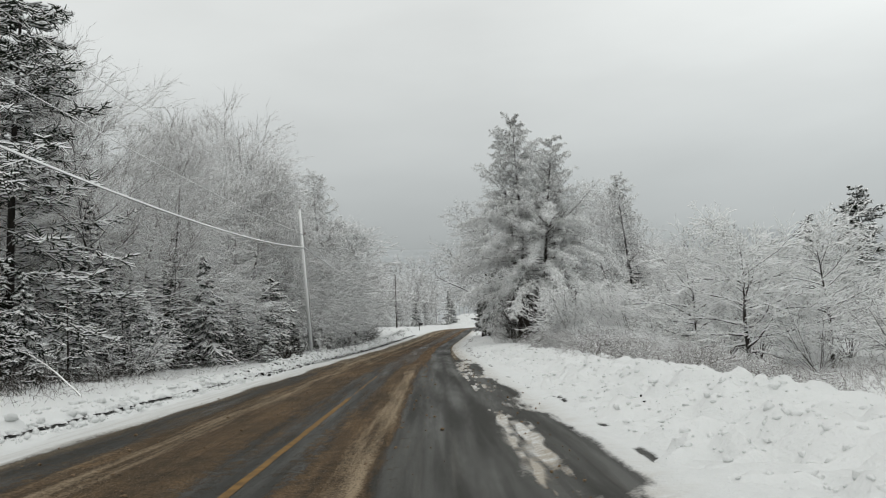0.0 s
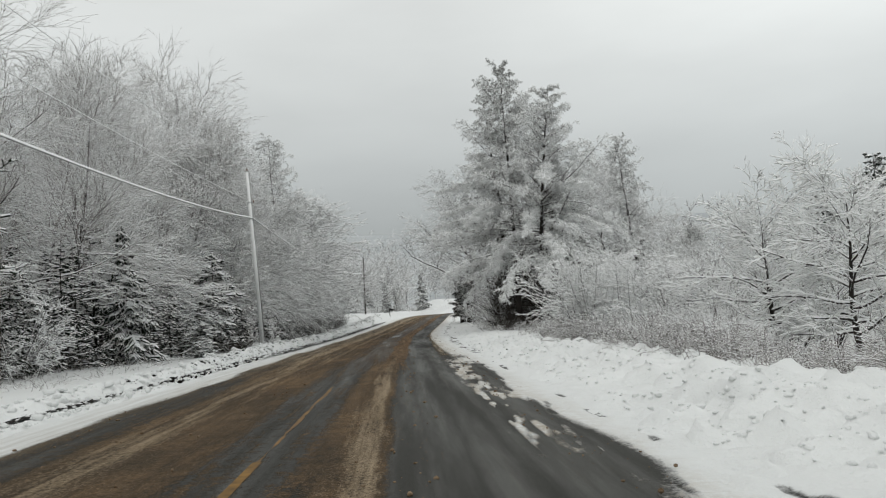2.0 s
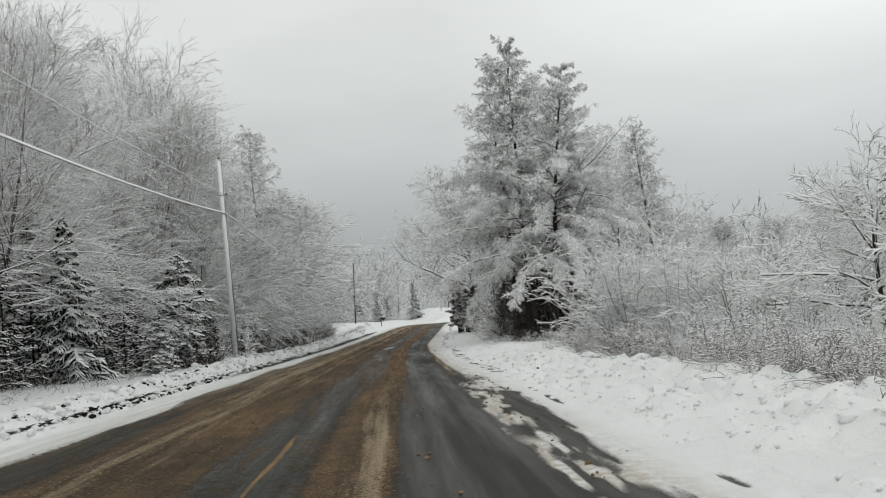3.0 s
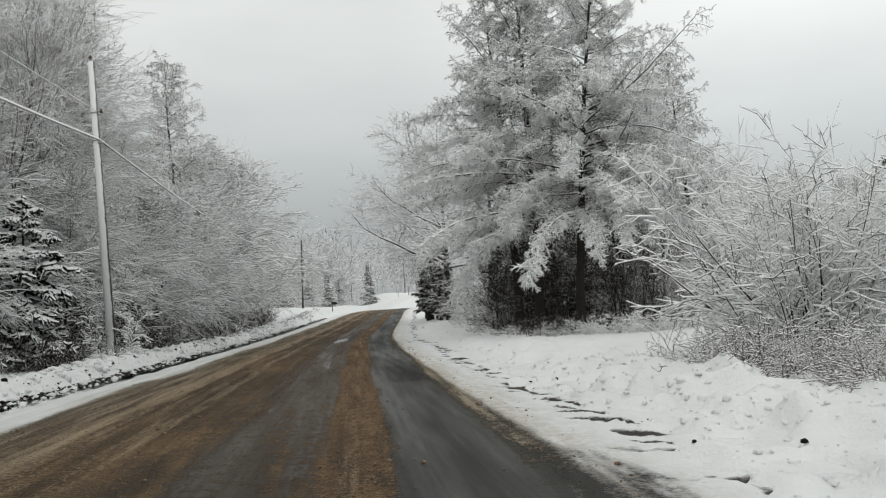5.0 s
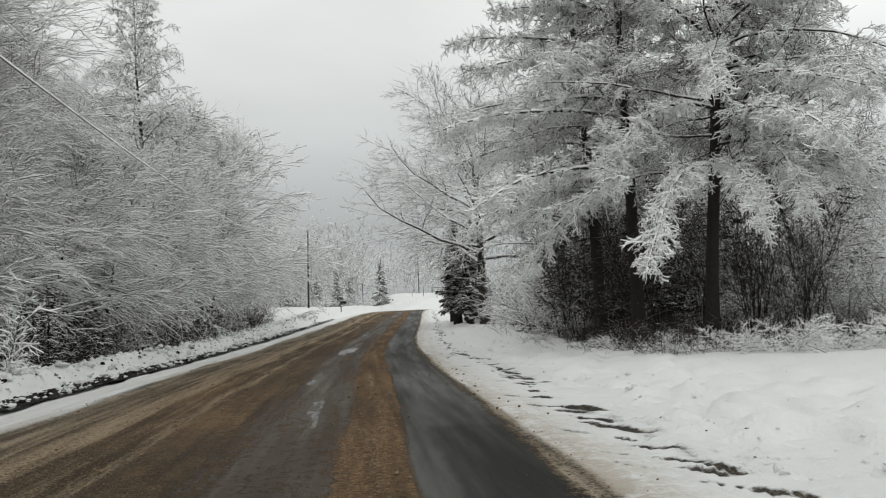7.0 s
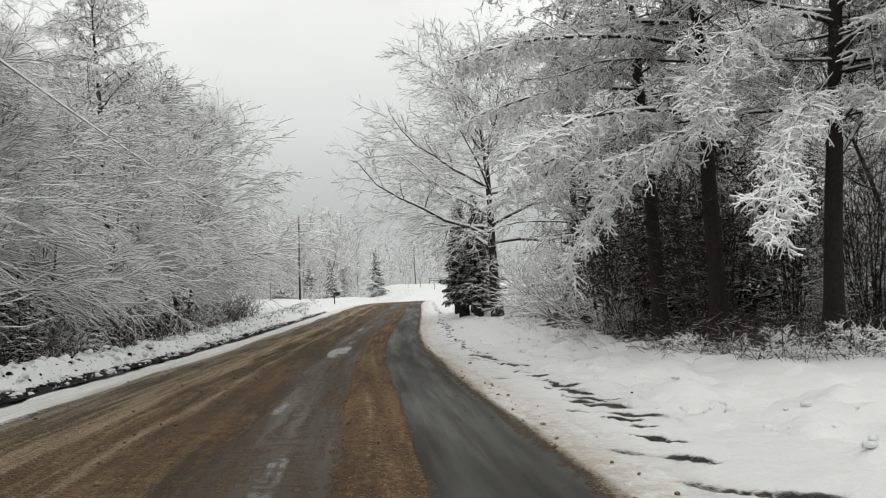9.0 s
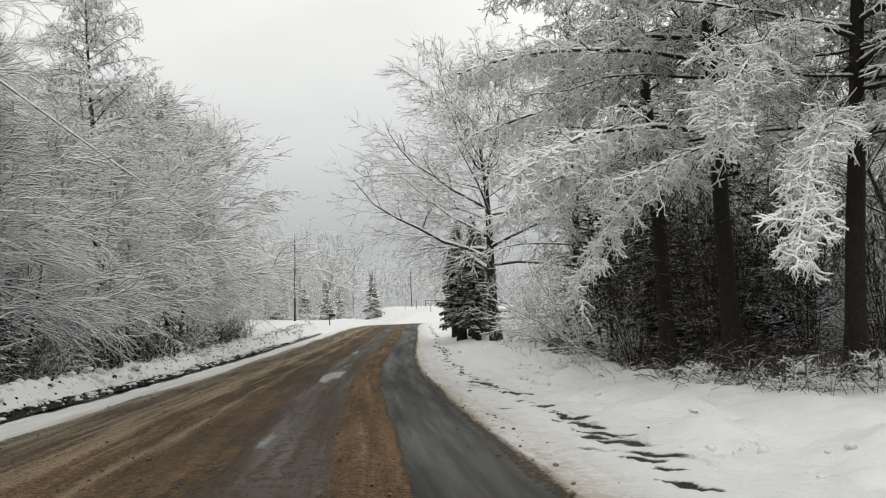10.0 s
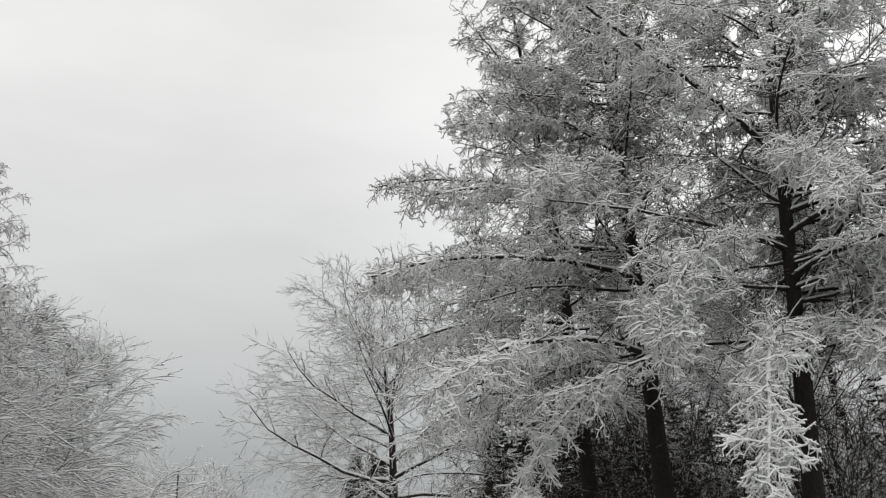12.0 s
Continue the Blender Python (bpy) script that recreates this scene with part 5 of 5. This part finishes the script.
P1 = utility_pole(10.6, 8.7, 7.55, "weathered wooden utility pole plastered with snow on one side")
P1.matrix_basis = Matrix.LocRotScale((-10.25, 66.0, 0.62), Euler((0, radians(-2.0), 0)), None)
P2 = utility_pole(8.9, 7.4, 6.4, "dark wooden utility pole on the snowy bank", 0.12, M_DARKWOOD)
P2.matrix_basis = Matrix.LocRotScale((-8.7, 150.0, float(land(-8.7, 150.0)) + 0.1), Euler((0, radians(1.5), 0)), None)
P3 = copy_thing(P2, Matrix.LocRotScale((1.2, 240.0, float(land(1.2, 240.0))), Euler((0, 0, 0)), None))
copy_thing(P1, Matrix.LocRotScale((-10.2, -24.0, float(land(-10.2, -24.0))), Euler((0, 0, 0)), None))


def cable(p, q, sag, r, label):
    n = 48
    s = np.linspace(0, 1, n)[:, None]
    pts = np.array(p)[None] * (1 - s) + np.array(q)[None] * s
    pts[:, 2] -= sag * 4 * (s * (1 - s))[:, 0]
    ob = part_mesh("overhead_cable", mesh_from("overhead_cable", *tubes(pts[None], np.full((1, n), r), 6, r)), M_CABLE)
    return tagged(ob, label, "cable", "cables between the poles")


Z2 = float(land(-8.7, 150.0)) + 0.1
for h0, h1, h2, sag, sag2, r, label in ((8.2, 8.3, Z2 + 6.4, 1.9, 1.2, 0.03, "thick telephone cable coated with snow"), (9.0, 9.35, Z2 + 7.4, 1.1, 1.2, 0.011, "thin wire rimmed with snow"), (10.9, 11.42, Z2 + 9.1, 1.3, 1.2, 0.009, "thin top wire rimmed with snow")):
    x1 = -10.25 - 0.035 * h1 + (0.12 if h1 < 10 else 0.0)
    cable((-10.1, -24.0, h0), (x1, 66.0, h1), sag, r, label)
    cable((x1, 66.0, h1), (-8.5, 150.0, h2), sag2, r, label)
    cable((-8.5, 150.0, h2), (1.3, 240.0, h2 + 0.4), 1.2, r, label)


# ---- far end of the road ----
for x, y, s, k in ((0.8, 213.0, 1.15, 0), (-10.5, 196.0, 1.0, 1), (-7.0, 199.0, 0.95, 0), (-13.5, 192.0, 0.9, 0), (-15.0, 186.0, 1.1, 1), (-5.0, 206.0, 0.8, 0)):
    again((spruce, spruce_b)[k], x, y, x, s)
for x, y, s in ((-12.0, 205.0, 0.75), (-7.0, 215.0, 0.8), (-18.0, 200.0, 0.8), (-22.0, 185.0, 0.8), (-17.0, 215.0, 0.85), (-3.0, 235.0, 0.7), (-26.0, 160.0, 0.8), (-22.0, 140.0, 0.9), (-19.0, 125.0, 0.9), (-28.0, 122.0, 0.9)):
    again(tall_c, x, y, rng.uniform(0, 6), s)
for x, y, s in ((-12.5, 118.0, 0.6), (-15.5, 128.0, 0.7), (-16.0, 170.0, 0.7), (-13.0, 160.0, 0.5)):
    again(bushy, x, y, rng.uniform(0, 6), s)


def far_woods(name, n, sampler, height, label, seed):
    rng = np.random.default_rng(seed)
    x, y = sampler(rng, n)
    st = np.stack([x, y, land(x, y) - 0.3], 1)
    H = height * rng.uniform(0.6, 1.15, n)
    trunk = grow(rng, st, np.tile([0, 0, 1.0], (n, 1)) + rng.normal(0, 0.05, (n, 3)), H, 4, 0.02, 0.04)
    tr = taper(np.full(n, 0.11), 4, 0.2)
    s, w, t, par, r = sprout(rng, trunk, tr, 12, 0.15, 1.0, (30, 65))
    L = H[par] * (0.34 - 0.22 * t) * rng.uniform(0.6, 1.2, len(t))
    limb = grow(rng, s, w, L, 3, 0.06, 0.12)
    lr = taper(np.full(len(t), 0.05), 3, 0.5)
    s, w, t, par, r = sprout(rng, limb, lr, 5, 0.2, 1.0, (25, 60))
    tw = grow(rng, s, w, L[par] * rng.uniform(0.25, 0.6, len(t)), 2, 0, 0.1)
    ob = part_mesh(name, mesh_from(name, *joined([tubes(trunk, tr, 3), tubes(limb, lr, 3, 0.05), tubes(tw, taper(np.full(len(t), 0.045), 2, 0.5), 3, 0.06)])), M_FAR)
    return tagged(ob, label, "woods", kind="stuff")


far_woods("far_woods", 260, wide(-70, -3, 205, 290), 17, "frosted woods greyed by painted haze beyond the end of the road", 91)
far_woods("far_woods", 130, wide(-2, 80, 255, 320), 15, "frosted woods greyed by painted haze on the rise beyond the open slope", 94)
far_woods("far_woods", 110, wide(-42, -13, 128, 206), 13, "frosted young woods paled by painted haze behind the snowy bank", 95)
far_woods("far_woods", 80, wide(-70, -32, 20, 150), 15, "woods greyed by painted haze deeper behind the roadside trees", 92)
far_woods("far_woods", 110, wide(24, 120, 98, 180), 10, "woods greyed by painted haze beyond the field", 93)
for x, y, s in ((-13, 188, 0.8), (-9, 192, 0.7), (-17, 180, 0.9), (-4, 204, 0.8), (-1.5, 210, 0.7), (-20, 172, 0.9), (-7, 201, 0.8), (-11, 184, 0.6)):
    again(under, x, y, x, s, label="frosted shrub on the far bank")


def box(x0, x1, y0, y1, z0, z1, bevel=0.01):
    bm = bmesh.new()
    bmesh.ops.create_cube(bm, size=1.0, matrix=Matrix.Translation(((x0 + x1) / 2, (y0 + y1) / 2, (z0 + z1) / 2)) @ Matrix.Diagonal((x1 - x0, y1 - y0, z1 - z0, 1)))
    bmesh.ops.bevel(bm, geom=bm.edges[:], offset=bevel, segments=2, affect="EDGES")
    return bm


def mailbox():
    ob = tagged(new("mailbox"), "black rural mailbox on a post by the snowy bank", "mailbox")
    part("post", box(-0.05, 0.05, -0.05, 0.05, -0.2, 0.95), M_DARKWOOD, ob)
    part("arm", box(-0.06, 0.62, -0.05, 0.05, 0.88, 0.97), M_DARKWOOD, ob)
    bm = bmesh.new()
    n = 10
    ring = [(-0.13, 0.0)] + [(-0.13 * math.cos(math.pi * a / n), 0.15 + 0.13 * math.sin(math.pi * a / n)) for a in range(n + 1)] + [(0.13, 0.0)]
    ends = [[bm.verts.new((x, y, z + 0.98)) for y, z in ring] for x in (-0.08, 0.66)]
    for i in range(len(ring)):
        j = (i + 1) % len(ring)
        bm.faces.new((ends[0][i], ends[0][j], ends[1][j], ends[1][i]))
    bm.faces.new(ends[0][::-1])
    bm.faces.new(ends[1])
    body = part("box", bm, M_MAILBOX, ob, smooth=False)
    part("flag", box(0.2, 0.24, -0.16, -0.14, 1.1, 1.32, 0.003), M_MAILBOX, body)
    return ob


put(mailbox(), -4.6, 141.0, 0.25, 0.9)


def rail_fence(n, span, label):
    ob = tagged(new("rail_fence"), label, "fence")
    for i in range(n + 1):
        part("post", box(i * span - 0.06, i * span + 0.06, -0.06, 0.06, -0.2, 1.15), M_DARKWOOD, ob)
    for i in range(n):
        for z in (0.5, 1.0):
            rail = part("rail", box(i * span + 0.06, (i + 1) * span - 0.06, -0.03, 0.03, z, z + 0.10), M_DARKWOOD, ob)
            part("snow_cap", box(i * span + 0.07, (i + 1) * span - 0.07, -0.05, 0.05, z + 0.103, z + 0.20, 0.03), M_SNOW, rail, "soft ridge of snow on the rail")
    return ob


put(rail_fence(2, 2.2, "wooden rail fence topped with snow behind the maple"), 7.6, 112.0, 0.1)
put(rail_fence(6, 2.4, "snow-topped rail fence along the far slope"), 12.0, 236.0, 0.15)
post = tagged(new("marker_post"), "thin dark post standing in the snow of the far slope", "post", "posts on the slope")
part("shaft", rod((0, 0, -0.3), (0, 0, 1.6), 0.05, 8, 0.04), M_DARKWOOD, post)
part("cap", rod((0, 0, 1.6), (0, 0, 1.68), 0.06, 8, 0.03), M_SNOW, post)
put(post, 9.5, 226.0)
for x, y, s in ((12.5, 229.0, 1.0), (14.5, 222.0, 0.8), (16.5, 226.0, 0.9), (7.0, 222.0, 0.8)):
    again(post, x, y, 0, s)
copy_thing(P3, Matrix.LocRotScale((10.6, 262.0, float(land(10.6, 262.0))), Euler((0, 0, 0)), None))

# hills
hx, hy = np.meshgrid(np.linspace(-700, 700, 240), np.linspace(296, 900, 90))
hz = 2 + 30 * step(300, 440, hy) + 60 * step(420, 1000, hy) + 8 * lumps(hx, hy, 150.0) + 1.5 * lumps(hx, hy, 40.0) - 8 * step(40, 240, hx)
ids = np.arange(hx.size).reshape(hx.shape)
Q = np.stack([ids[:-1, :-1], ids[:-1, 1:], ids[1:, 1:], ids[1:, :-1]], -1).reshape(-1, 4)
tagged(part_mesh("backdrop_hill", mesh_from("backdrop_hill", np.stack([hx, hy, hz], -1).reshape(-1, 3), Q), M_HILL), "distant wooded hill grey with frost and painted haze", "hill", kind="structure")
